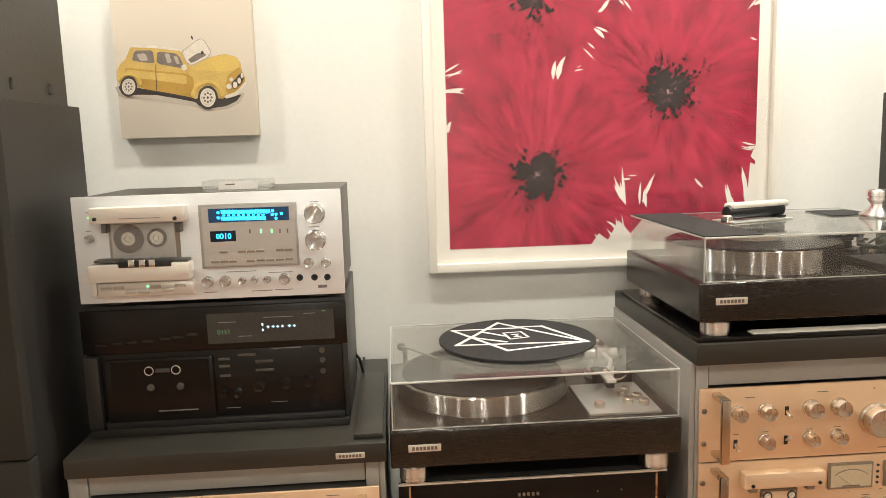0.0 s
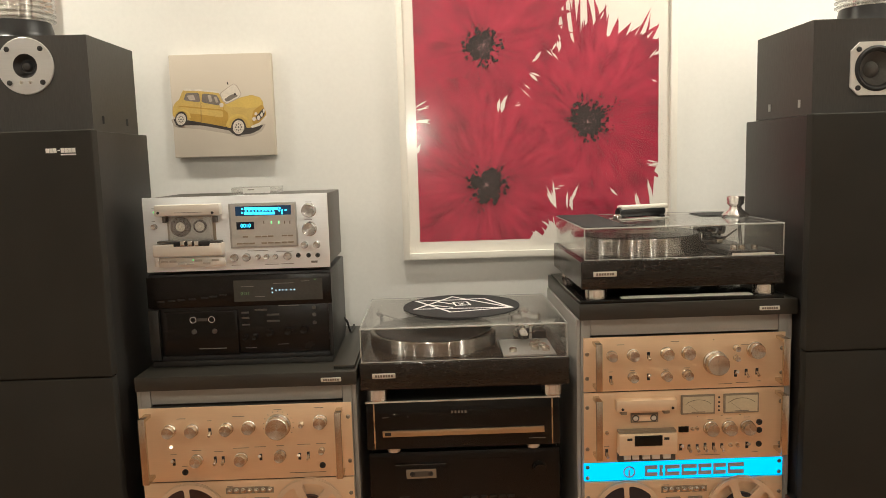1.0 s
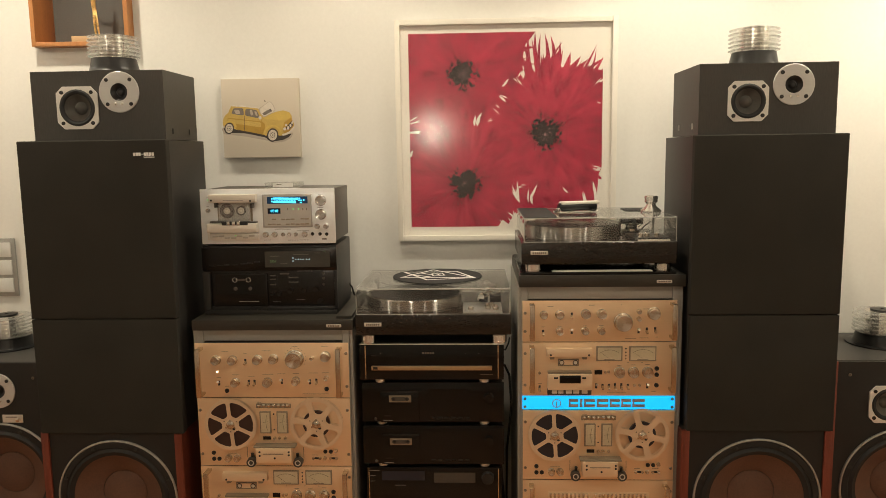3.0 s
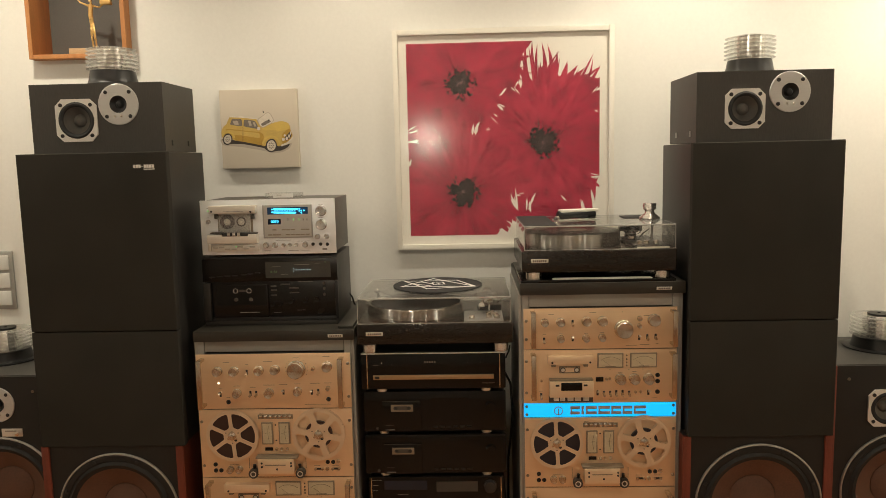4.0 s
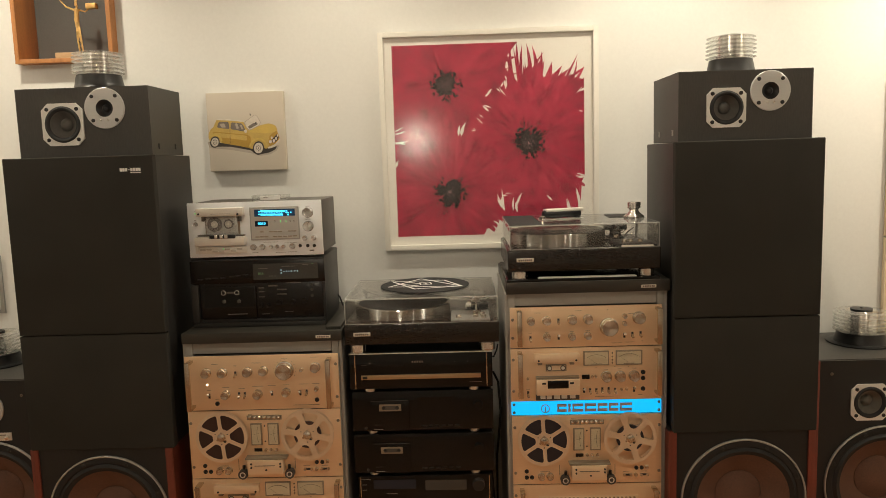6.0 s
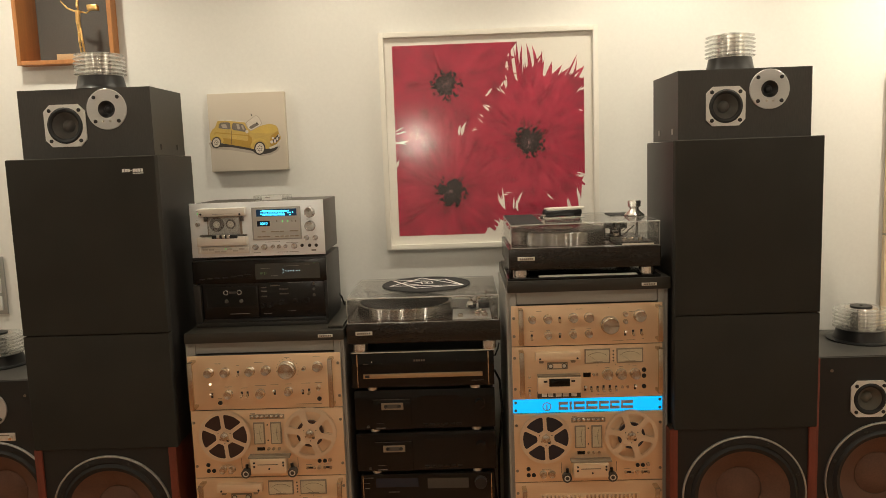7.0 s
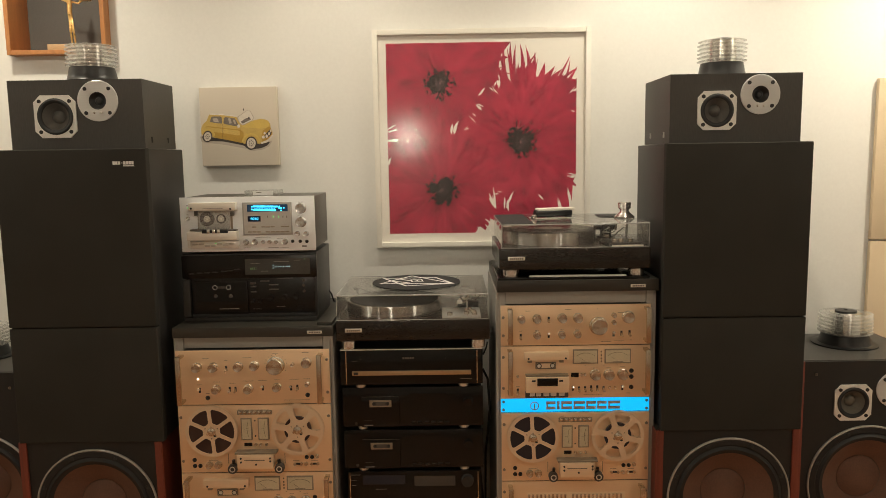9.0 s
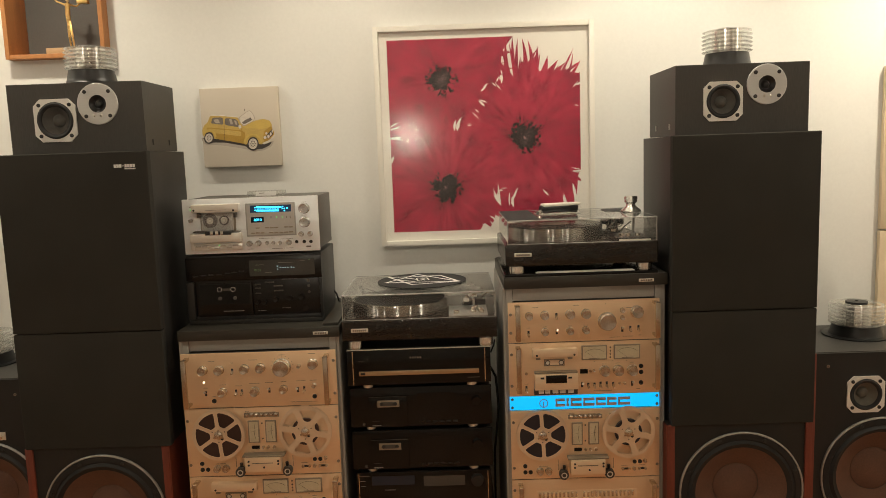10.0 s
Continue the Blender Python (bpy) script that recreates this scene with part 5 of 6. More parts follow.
part("head_block", nb(a2[0], b2[0], -0.0315, 0, a2[1], b2[1], bevel=0.0015), BLACKPL, d)
for x in (222, 250, 275):
    x_, z_ = DM(x, 292)
    part("tape_head", shared(("tape_head", 1), lambda: nb(-0.005, 0.005, -0.004, 0, -0.006, 0.006, bevel=0.001), CHROME), d, loc=(x_, -0.031, z_))
for x0, x1 in ((120, 186), (318, 362)):
    a3, b3 = DM(x0, 293), DM(x1, 284)
    part("door_top", nb(a3[0], b3[0], -0.024, 0, a3[1], b3[1], bevel=0.0015), CASEGREY, d)
a, b = DM(118, 391), DM(370, 348)
kb = part("key_plate", nb(a[0], b[0], -0.008, 0, a[1], b[1], bevel=0.0015), SILVERPL, u)
for x, y in ((140, 368), (173, 366), (205, 376), (239, 376), (270, 364), (302, 372), (335, 362)):
    x_, z_ = DM(x, y)
    part("key", shared(("soft_key", 1), lambda: nb(-0.0085, 0.0085, -0.003, 0, -0.0026, 0.0026, bevel=0.0008), DISPGREY), kb, loc=(x_, -0.008, z_))
x_, z_ = DM(249, 362)
part("indicator", nl([(0.002, 0), (0.002, 0.001), (0, 0.0015)], (x_, -0.008, z_), "y", 12), LEDGREEN, kb)
x_, z_ = DM(107, 369)
button(u, x_, z_, 0.010, 0.024, 0.007, SILVERPL, "power_switch")
x_, z_ = DM(99, 231)
knob(u, x_, z_, 0.006, 0.012, KNOBSIL)
x_, z_ = DM(97, 174)
part("indicator", nl([(0.0022, 0), (0.0022, 0.001), (0, 0.0015)], (x_, 0, z_), "y", 12), LEDGREEN, u)
# clear cassette in the well
cs = thing("cassette", (DM(240, 238)[0] + (DX0 + DX1) / 2, DY - 0.0012, DM(240, 238)[1] + DZ0), "clear plastic cassette with dark tape loaded in the deck", "cassette")
part("shell_back", nb(-0.051, 0.051, -0.004, 0, -0.029, 0.029, bevel=0.001), DISPGREY, cs)
sh = part("clear_shell", nb(-0.052, 0.052, -0.013, -0.010, -0.030, 0.030, bevel=0.001), CASEAC, cs)
sh.visible_shadow = False
for x, r in ((203, 0.0235), (277, 0.0155)):
    ox = DM(x, 228)[0] - DM(240, 238)[0]
    part("tape_spool", nl([(r, 0.0045), (r, 0.009), (0.0115, 0.009), (0.011, 0.0092)], (ox, 0, 0.005), "y", 40), TAPE, cs, "dark wound tape")
    part("hub", nl([(0.0108, 0.0042), (0.0108, 0.0095), (0.006, 0.0096), (0.0055, 0.006), (0.003, 0.006), (0.003, 0.012), (0, 0.012)], (ox, 0, 0.005), "y", 24), WHITEPL, cs)
# display area
a, b = DM(392, 318), DM(643, 136)
ds = part("display_bezel", nb(a[0], b[0], -0.004, 0, a[1], b[1], bevel=0.0015), SWITCHM, u, "recessed display area")
part("display_plate", nb(a[0] + 0.005, b[0] - 0.004, -0.0046, -0.0038, a[1] + 0.004, b[1] - 0.004), DISPGREY, ds)
a, b = DM(412, 191), DM(623, 149)
part("level_display", nb(a[0], b[0], -0.0056, -0.0044, a[1], b[1]), CYANDIM, ds, "dark blue backlit display glass")
bm = bmesh.new()
for i in range(32):
    for y in (162, 180):
        x_, z_ = DM(446 + 4.1 * i, y)
        if y == 162 or i < 29:
            box(bm, x_ - 0.0009, x_ + 0.0009, -0.0060, -0.0054, z_ - 0.0030, z_ + 0.0030)
for i in range(9):
    x_, z_ = DM(452 + 13 * i, 171)
    box(bm, x_ - 0.0022, x_ + 0.0022, -0.0060, -0.0054, z_ - 0.0010, z_ + 0.0010)
for x, y in ((437, 164), (437, 178), (581, 160), (590, 170), (604, 168), (590, 181), (580, 170)):
    x_, z_ = DM(x, y)
    box(bm, x_ - 0.002, x_ + 0.002, -0.0060, -0.0054, z_ - 0.002, z_ + 0.002)
part("lit_scale", bm, CYAN, ds, "glowing cyan level bars")
a, b = DM(416, 244), DM(482, 213)
part("counter_window", nb(a[0], b[0], -0.0056, -0.0044, a[1], b[1]), DISPDARK, ds)


def digits(th, text, x, z, size, y, material):
    cu = bpy.data.curves.new("digits", "FONT")
    cu.body, cu.size, cu.extrude, cu.align_x, cu.align_y = text, size, 0.0002, "CENTER", "CENTER"
    tmp = bpy.data.objects.new("digits", cu)
    scene.collection.objects.link(tmp)
    me = bpy.data.meshes.new_from_object(tmp.evaluated_get(bpy.context.evaluated_depsgraph_get()))
    bpy.data.objects.remove(tmp)
    me.transform(Matrix.Translation((x, y, z)) @ Matrix.Rotation(math.pi / 2, 4, "X"))
    me.materials.clear()
    me.materials.append(material)
    return part("digits", me, material, th, "lit counter digits")


digits(ds, "0010", *DM(451, 229), 0.0125, -0.0058, CYAN)
for x in (520, 549, 578, 600, 620):
    x_, z_ = DM(x, 216)
    part("indicator", nb(x_ - 0.0012, x_ + 0.0012, -0.0052, -0.0044, z_ - 0.0035, z_ + 0.0035), LEDGREEN if x in (549, 578) else PRINTGREY, ds)
for x, y in ((450, 272), (499, 271), (523, 271), (547, 270), (600, 268), (623, 268), (428, 299), (452, 298), (475, 298), (522, 297), (548, 296), (574, 296), (600, 295), (625, 294)):
    x_, z_ = DM(x, y)
    part("small_key", shared(("small_key", 1), lambda: nb(-0.0065, 0.0065, -0.0025, 0, -0.0018, 0.0018, bevel=0.0005), METERFR), ds, loc=(x_, -0.0044, z_))
for x, y, r, l_ in ((692, 170, 0.0155, 0.020), (695, 243, 0.0155, 0.020), (676, 307, 0.0075, 0.014), (723, 306, 0.0075, 0.014), (405, 355, 0.0085, 0.012), (452, 354, 0.0085, 0.012), (497, 353, 0.0055, 0.011), (530, 352, 0.0055, 0.011), (564, 352, 0.0055, 0.011), (611, 350, 0.0085, 0.012)):
    knob(u, *DM(x, y), r, l_, KNOBSIL)
for x in (652, 692, 727):
    socket(u, *DM(x, 348), 0.0042)
bars(u, [(*DM(x, y), w_, 0.0011) for x, y, w_ in ((412, 385, 0.022), (550, 383, 0.034), (610, 381, 0.03), (690, 138, 0.014), (690, 207, 0.018), (495, 328, 0.05), (600, 332, 0.04), (95, 210, 0.008), (520, 232, 0.02), (570, 234, 0.02), (95, 160, 0.008))] + [(*DM(714, 374), 0.015, 0.005)], PRINTPALE)
# cassette case on top of the silver deck
cc = thing("cassette_case", (-0.068, 1.415, DZ1), "clear cassette case with a pale label lying on the silver deck", "cassette case")
part("tray", nb(-0.055, 0.055, 0, 0.07, -0.001, 0.004, bevel=0.001), CASEAC, cc)
part("cover", nb(-0.056, 0.056, -0.001, 0.071, 0.0045, 0.017, bevel=0.0015), CASEAC, cc)
part("label", nb(-0.028, 0.038, -0.0022, -0.0014, 0.0025, 0.0155), WHITEINK, cc, "pale label")
bars(cc, [(-0.008, 0.011, 0.016, 0.002)], y=-0.0026)

# ---- black cassette deck under it ----
BX0, BX1, BY, BZ0, BZ1 = -0.329, 0.1125, 1.371, 1.0615, 1.2715
BW = BX1 - BX0
u = thing("cassette_deck", ((BX0 + BX1) / 2, BY, BZ0), "black cassette deck with a dim grey display on the rack", "cassette deck")
h = BZ1 - BZ0
part("front_panel", nb(-BW / 2 + 0.012, BW / 2 - 0.010, 0, 0.008, 0.012, h * 0.615, bevel=0.0015), DECKBLACK, u)
part("upper_fascia", nb(-BW / 2, BW / 2, -0.0012, 0.008, h * 0.618, h - 0.006, bevel=0.002), DECKBLACK, u, "glossy black upper front")
part("case", nb(-BW / 2 + 0.001, BW / 2 - 0.001, 0.0085, 0.265, 0, h, bevel=0.003), CASEBLACK, u, "black case")
part("side_cheek", nb(-BW / 2 + 0.002, -BW / 2 + 0.026, -0.010, 0.008, 0.002, h * 0.600, bevel=0.002), CASEBLACK, u, "dull black side cheek")
part("trim", nb(BW / 2 - 0.0095, BW / 2, -0.002, 0.008, 0.002, h * 0.612, bevel=0.002), BLACKPL, u)
part("base", nb(-BW / 2 + 0.003, BW / 2 - 0.003, -0.006, 0.260, -0.0145, -0.0003, bevel=0.0015), CASEBLACK, u)
part("base_strip", nb(-BW / 2 + 0.028, BW / 2 - 0.010, -0.006, 0.008, 0, 0.0115, bevel=0.002), BLACKPL, u)
M = mapper(35, 960, 20, 455, BW, h)
a, b = M(470, 165), M(915, 58)
ds = part("display_window", nb(a[0], b[0], -0.0015, 0.0002, a[1], b[1]), WINDOWGREY, u, "dark grey display window")
digits(ds, "0151", *M(527, 125), 0.011, -0.0018, LEDDIM)
bm = bmesh.new()
for i, x in enumerate((682, 700, 716, 733, 757, 774)):
    x_, z_ = M(x, 112)
    box(bm, x_ - 0.0024, x_ + 0.0024, -0.0022, -0.0014, z_ - 0.0007, z_ + 0.0007)
    box(bm, x_ - 0.0004, x_ + 0.0008, -0.0022, -0.0014, z_ + 0.0007, z_ + 0.0022)
    box(bm, x_ - 0.0004, x_ + 0.0008, -0.0022, -0.0014, z_ - 0.0022, z_ - 0.0007)
for y in (103, 123):
    x_, z_ = M(663, y)
    box(bm, x_ - 0.0014, x_ + 0.0014, -0.0022, -0.0014, z_ - 0.002, z_ + 0.002)
part("lit_scale", bm, LEDWHITE, ds, "small pale lit arrows")
bars(ds, [(*M(x, y), w_, 0.001) for x, y, w_ in ((540, 90, 0.03), (720, 78, 0.05), (830, 70, 0.02), (600, 142, 0.022))], PRINTPALE, y=-0.0016)
x_, z_ = M(880, 63)
part("indicator", nb(x_ - 0.003, x_ + 0.003, -0.0024, -0.0014, z_ - 0.001, z_ + 0.001), LEDDIM, ds)
a, b = M(110, 430), M(482, 205)
dr = part("cassette_door", nb(a[0], b[0], -0.008, 0, a[1], b[1], bevel=0.002), DECKBLACK, u)
part("door_glass", nb(a[0] + 0.01, b[0] - 0.006, -0.0095, -0.0078, M(0, 345)[1], b[1] - 0.004), BLACKGL, dr)
for x in (262, 355):
    x_, z_ = M(x, 247)
    part("spindle_ring", shared(("spindle_ring", 1), lambda: nl([(0.0078, 0), (0.0078, 0.0015), (0.0066, 0.0015), (0.0066, 0)], axis="y", seg=24), SILVERPL), dr, loc=(x_, -0.0096, z_))
a2, b2 = M(284, 254), M(334, 240)
part("tape_window", nb(a2[0], b2[0], -0.0110, -0.0094, a2[1], b2[1], bevel=0.0004), CASEGREY, dr)
for x in (265, 367):
    x_, z_ = M(x, 306)
    part("pinch_roller", shared(("pinch", 1), lambda: nl([(0.006, 0), (0.006, 0.004), (0.002, 0.005), (0, 0.004)], axis="y", seg=18), CASEGREY), dr, loc=(x_, -0.0096, z_))
bars(dr, [(*M(352, 395), 0.066, 0.002)], PRINTPALE, y=-0.0084)
for x, y, r in ((515, 345, 0.006), (563, 345, 0.006), (640, 325, 0.008), (735, 320, 0.008), (815, 315, 0.009)):
    knob(u, *M(x, y), r, 0.014, DECKBLACK)
for y in (207, 242, 283):
    x_, z_ = M(867, y)
    part("socket_ring", shared(("socket_ring", 1), lambda: nl([(0.0048, 0), (0.0048, 0.001), (0.0036, 0.001), (0.0034, 0.0003), (0, 0.0003)], axis="y", seg=20), CASEGREY), u, loc=(x_, 0, z_))
for x, y in ((520, 222), (520, 248), (520, 283), (600, 210), (660, 236), (660, 268), (100, 155), (155, 150), (205, 148), (260, 146), (322, 140), (365, 135), (415, 128)):
    x_, z_ = M(x, y)
    button(u, x_, z_, 0.018 if x < 560 else 0.03, 0.004, 0.002, CASEGREY if x > 450 else BLACKPL, "key")
bars(u, [(*M(x, y), w_, 0.001) for x, y, w_ in ((90, 98, 0.012), (118, 108, 0.01), (415, 80, 0.016), (540, 402, 0.026), (705, 388, 0.028), (740, 192, 0.05))], PRINTPALE)
# flat grey box beside the black deck
solid("flat_box", nb(-0.023, 0.026, 0, 0.33, 0, 0.009, bevel=0.002), SLAB, "flat dark grey box lying on the rack's top board", "box", loc=(0.142, 1.300, 1.0470))
solid("cable", tube(bmesh.new(), [(0.108, 1.60, 1.108), (0.117, 1.62, 1.090), (0.122, 1.635, 1.060), (0.122, 1.66, 1.0505), (0.120, 1.70, 1.0502), (0.120, 1.757, 1.0502), (0.120, 1.768, 1.0), (0.120, 1.768, 0.3)], 0.003), CABLE, "thin black cable hanging behind the rack", "cable")


# ---- turntables ----
def shell(bm, x0, x1, y0, y1, z0, z1, t):
    """Five thin walls of a dust cover, open below."""
    box(bm, x0, x1, y0, y1, z0, z1)
    bm.normal_update()
    bmesh.ops.delete(bm, geom=[f for f in bm.faces if abs(f.calc_center_median().z - z0) < 1e-6], context="FACES")
    bmesh.ops.recalc_face_normals(bm, faces=bm.faces)
    bmesh.ops.solidify(bm, geom=bm.faces[:], thickness=t)
    return bm


def turntable(x0, x1, yf, yb, zf, z0, z1, zc, cover, pc, pr, ph, label, badge_x, record):
    t = thing("turntable", ((x0 + x1) / 2, yf, zf), label, "turntable", "turntables")
    ox, w, d = (x0 + x1) / 2, (x1 - x0) / 2, yb - yf
    zz = z0 - zf
    part("plinth", nb(-w, w, 0, d, zz, z1 - zf, bevel=0.004, seg=3), PLINTH, t, "dark lacquered plinth")
    for a in (-1, 1):
        for b in (0.026, d - 0.05):
            part("foot", nl([(0.0, 0.0), (0.024, 0.0), (0.025, 0.0015), (0.025, zz * 0.2), (0.0242, zz * 0.22), (0.0242, zz * 0.27), (0.025, zz * 0.29), (0.025, zz - 0.003), (0.021, zz + 0.001), (0, zz + 0.001)], seg=32), COPPER, t, "shiny turned metal foot", loc=(a * (w - 0.039), b, 0))
    badge(t, badge_x - ox, (zz + z1 - zf) / 2 + 0.002, 0.054, 0.012, 0)
    cx0, cx1, cy0, cy1 = cover
    cz0, cz1 = z1 - zf + 0.0006, zc - zf
    c = part("dust_cover", shell(bmesh.new(), cx0 - ox, cx1 - ox, cy0 - yf, cy1 - yf, cz0, cz1, 0.004), ACRYLIC, t, "clear acrylic dust cover, closed")
    c.visible_shadow = False
    # whitened bars along the cover's edges, painting the light they collect
    e = 0.0016
    part("polished_edge", tube(bmesh.new(), [(cx0 - ox, cy0 - yf + 0.0008, cz1 - 0.0008), (cx1 - ox, cy0 - yf + 0.0008, cz1 - 0.0008)], 0.0019, seg=14), RIMGLINT, c)
    for q in ((cx0 - ox, cx1 - ox, cy0 - yf - 0.0006, cy0 - yf + e * 0.6, cz0, cz0 + e),
              (cx0 - ox - 0.0006, cx0 - ox + e, cy0 - yf - 0.0006, cy0 - yf + e * 0.5, cz0, cz1), (cx1 - ox - e, cx1 - ox + 0.0006, cy0 - yf - 0.0006, cy0 - yf + e * 0.5, cz0, cz1),
              (cx0 - ox - 0.0006, cx0 - ox + e * 0.5, cy0 - yf, cy1 - yf, cz1 - e, cz1 + 0.0004), (cx1 - ox - e * 0.5, cx1 - ox + 0.0006, cy0 - yf, cy1 - yf, cz1 - e, cz1 + 0.0004),
              (cx0 - ox, cx1 - ox, cy1 - yf - e, cy1 - yf + 0.0006, cz1 - e, cz1 + 0.0004)):
        part("polished_edge", nb(*q), EDGEAC, c)
    px, py = pc[0] - ox, pc[1] - yf
    pz = z1 - zf
    part("platter", nl([(0, pz + 0.001), (pr, pz + 0.001), (pr, pz + ph * 0.30), (pr * 0.992, pz + ph * 0.31), (pr * 0.992, pz + ph * 0.34), (pr, pz + ph * 0.35), (pr, pz + ph - 0.0012), (pr * 0.993, pz + ph), (pr * 0.94, pz + ph), (pr * 0.93, pz + ph - 0.002), (0, pz + ph - 0.002)], (0, 0, 0), "z", 96), PLATTER, t, "polished metal platter", loc=(px, py, 0))
    part("platter_mat", nl([(0, pz + ph - 0.0018), (pr * 0.92, pz + ph - 0.0018), (pr * 0.92, pz + ph + 0.001), (0, pz + ph + 0.0012)], (px, py, 0), "z", 72), RUBBER, t)
    if record:
        part("record", nl([(pr * 0.97, pz + ph + 0.0015), (pr * 0.975, pz + ph + 0.003), (pr * 0.94, pz + ph + 0.0035), (0.052, pz + ph + 0.0033), (0.051, pz + ph + 0.0036), (0.006, pz + ph + 0.0037), (0.0, pz + ph + 0.0037)], (px, py, 0), "z", 72), VINYL, t, "black vinyl record on the platter")
        part("record_label", nl([(0.050, pz + ph + 0.0038), (0.0, pz + ph + 0.0042)], (px, py, 0), "z", 40), LABELM, t)
    part("spindle", nl([(0.0035, pz + ph), (0.0035, pz + ph + 0.016), (0, pz + ph + 0.018)], (px, py, 0), "z", 14), CHROME, t)
    return t, ox


def tonearm(t, x, y, z, black, reach):
    """Pillar, bearing housing across the arm, tapered tube with headshell, stacked counterweight, lift and rest."""
    m, trim = (BLACKPL, CASEGREY) if black else (SILVERPL, KNOBM)
    base = part("tonearm_base", nl([(0, z), (0.034, z), (0.034, z + 0.006), (0.030, z + 0.008), (0.030, z + 0.014), (0.019, z + 0.016), (0.017, z + 0.030), (0.021, z + 0.032), (0.021, z + 0.036), (0, z + 0.036)], (x, y, 0), "z", 36), m, t, "tonearm pillar")
    part("bearing_housing", tube(bmesh.new(), [(x - 0.036, y, z + 0.045), (x + 0.030, y, z + 0.045)], 0.0105, seg=20), m, base)
    for q, r in ((-0.040, 0.0075), (0.032, 0.013)):
        part("bearing_cap", tube(bmesh.new(), [(x + q, y, z + 0.045), (x + q + 0.006, y, z + 0.045)], r, seg=20), trim, base)
    part("bearing_yoke", nb(x - 0.013, x + 0.013, y - 0.014, y + 0.014, z + 0.034, z + 0.060, bevel=0.004), m, base)
    part("pivot_screw", nl([(0.005, z + 0.0595), (0.005, z + 0.064), (0.002, z + 0.0655), (0, z + 0.0655)], (x, y, 0), "z", 16), trim, base)
    arm = part("tonearm", tube(bmesh.new(), [(x, y + 0.035, z + 0.047), (x, y - 0.03, z + 0.047), (x + 0.002, y - reach * 0.55, z + 0.046), (x - 0.008, y - reach * 0.8, z + 0.043), (x - 0.020, y - reach, z + 0.039)], 0.0048, 0.0036, 14), m, t)
    part("counterweight", nl([(0, 0.0), (0.015, 0.0), (0.0165, 0.003), (0.0165, 0.012), (0.0155, 0.0125), (0.0155, 0.014), (0.0165, 0.0145), (0.0165, 0.027), (0.0145, 0.030), (0, 0.030)], (x, y + 0.062, z + 0.047), "y", 28), trim, arm)
    part("headshell_collar", tube(bmesh.new(), [(x - 0.0175, y - reach + 0.008, z + 0.0395), (x - 0.0215, y - reach - 0.004, z + 0.038)], 0.0058, seg=16), trim, arm)
    part("headshell", nb(x - 0.031, x - 0.013, y - reach - 0.044, y - reach - 0.003, z + 0.032, z + 0.038, bevel=0.002), m, arm)
    part("cartridge", nb(x - 0.029, x - 0.015, y - reach - 0.038, y - reach - 0.014, z + 0.021, z + 0.0315, bevel=0.0015), BLACKPL if not black else KNOBM, arm)
    part("finger_lift", tube(bmesh.new(), [(x - 0.013, y - reach - 0.036, z + 0.036), (x - 0.002, y - reach - 0.038, z + 0.038), (x + 0.006, y - reach - 0.038, z + 0.044)], 0.0013, seg=8), trim, arm)
    part("lift_lever", tube(bmesh.new(), [(x + 0.030, y - 0.012, z + 0.014), (x + 0.036, y - 0.036, z + 0.030), (x + 0.054, y - 0.046, z + 0.046)], 0.0026, 0.0018, 10), trim, base)
    part("arm_rest_post", nl([(0.006, z), (0.006, z + 0.002), (0.0035, z + 0.003), (0.0035, z + 0.038), (0, z + 0.039)], (x + 0.004, y - 0.058, 0), "z", 14), m, t)
    part("arm_rest", nb(x - 0.006, x + 0.014, y - 0.062, y - 0.054, z + 0.0365, z + 0.0415, bevel=0.0012), trim, t)
    part("weight_thread", tube(bmesh.new(), [(x - 0.024, y + 0.010, z + 0.052), (x - 0.040, y + 0.020, z + 0.058), (x - 0.046, y + 0.022, z + 0.030)], 0.0011, seg=8), trim, base)


tt, ox = turntable(0.179, 0.672, 1.293, 1.675, 0.9660, 0.9940, 1.059, 1.141, (0.184, 0.667, 1.296, 1.672), (0.355, 1.492), 0.163, 0.034, "black turntable with clear cover and a slipmat lying on the cover", 0.236, False)
zt = 1.059 - 0.9660
cp = part("control_plate", nb(0.520 - ox, 0.645 - ox, 0.022, 0.175, zt - 0.001, zt + 0.004, bevel=0.001), SWITCHM, tt, "silver control plate with small knobs")
for x, y in ((0.60, 0.10), (0.622, 0.085), (0.60, 0.065), (0.625, 0.055), (0.545, 0.052), (0.61, 0.12)):
    part("knob", nl([(0.009, zt + 0.004), (0.009, zt + 0.012), (0.007, zt + 0.014), (0, zt + 0.014)], (x - ox, y, 0), "z", 20), KNOBM, cp)
tonearm(tt, 0.600 - ox, 0.235, zt, False, 0.10)
part("rest_tray", nb(0.575 - ox, 0.645 - ox, 0.18, 0.225, zt + 0.0, zt + 0.022, bevel=0.002), BLACKPL, tt)
br = part("dust_arm_post", nl([(0, zt), (0.012, zt), (0.012, zt + 0.004), (0.005, zt + 0.006), (0.005, zt + 0.050), (0, zt + 0.051)], (0.212 - ox, 0.33, 0), "z", 20), CHROME, tt, "silver post of a record sweeping arm")
part("dust_arm", tube(bmesh.new(), [(0.205 - ox, 0.34, zt + 0.048), (0.212 - ox, 0.33, zt + 0.049), (0.275 - ox, 0.27, zt + 0.040)], 0.0025, 0.002, 10), CHROME, br)
part("dust_arm_weight", nl([(0.009, 0), (0.009, 0.016), (0, 0.017)], (0.205 - ox, 0.356, zt + 0.048), "y", 18), CHROME, br)

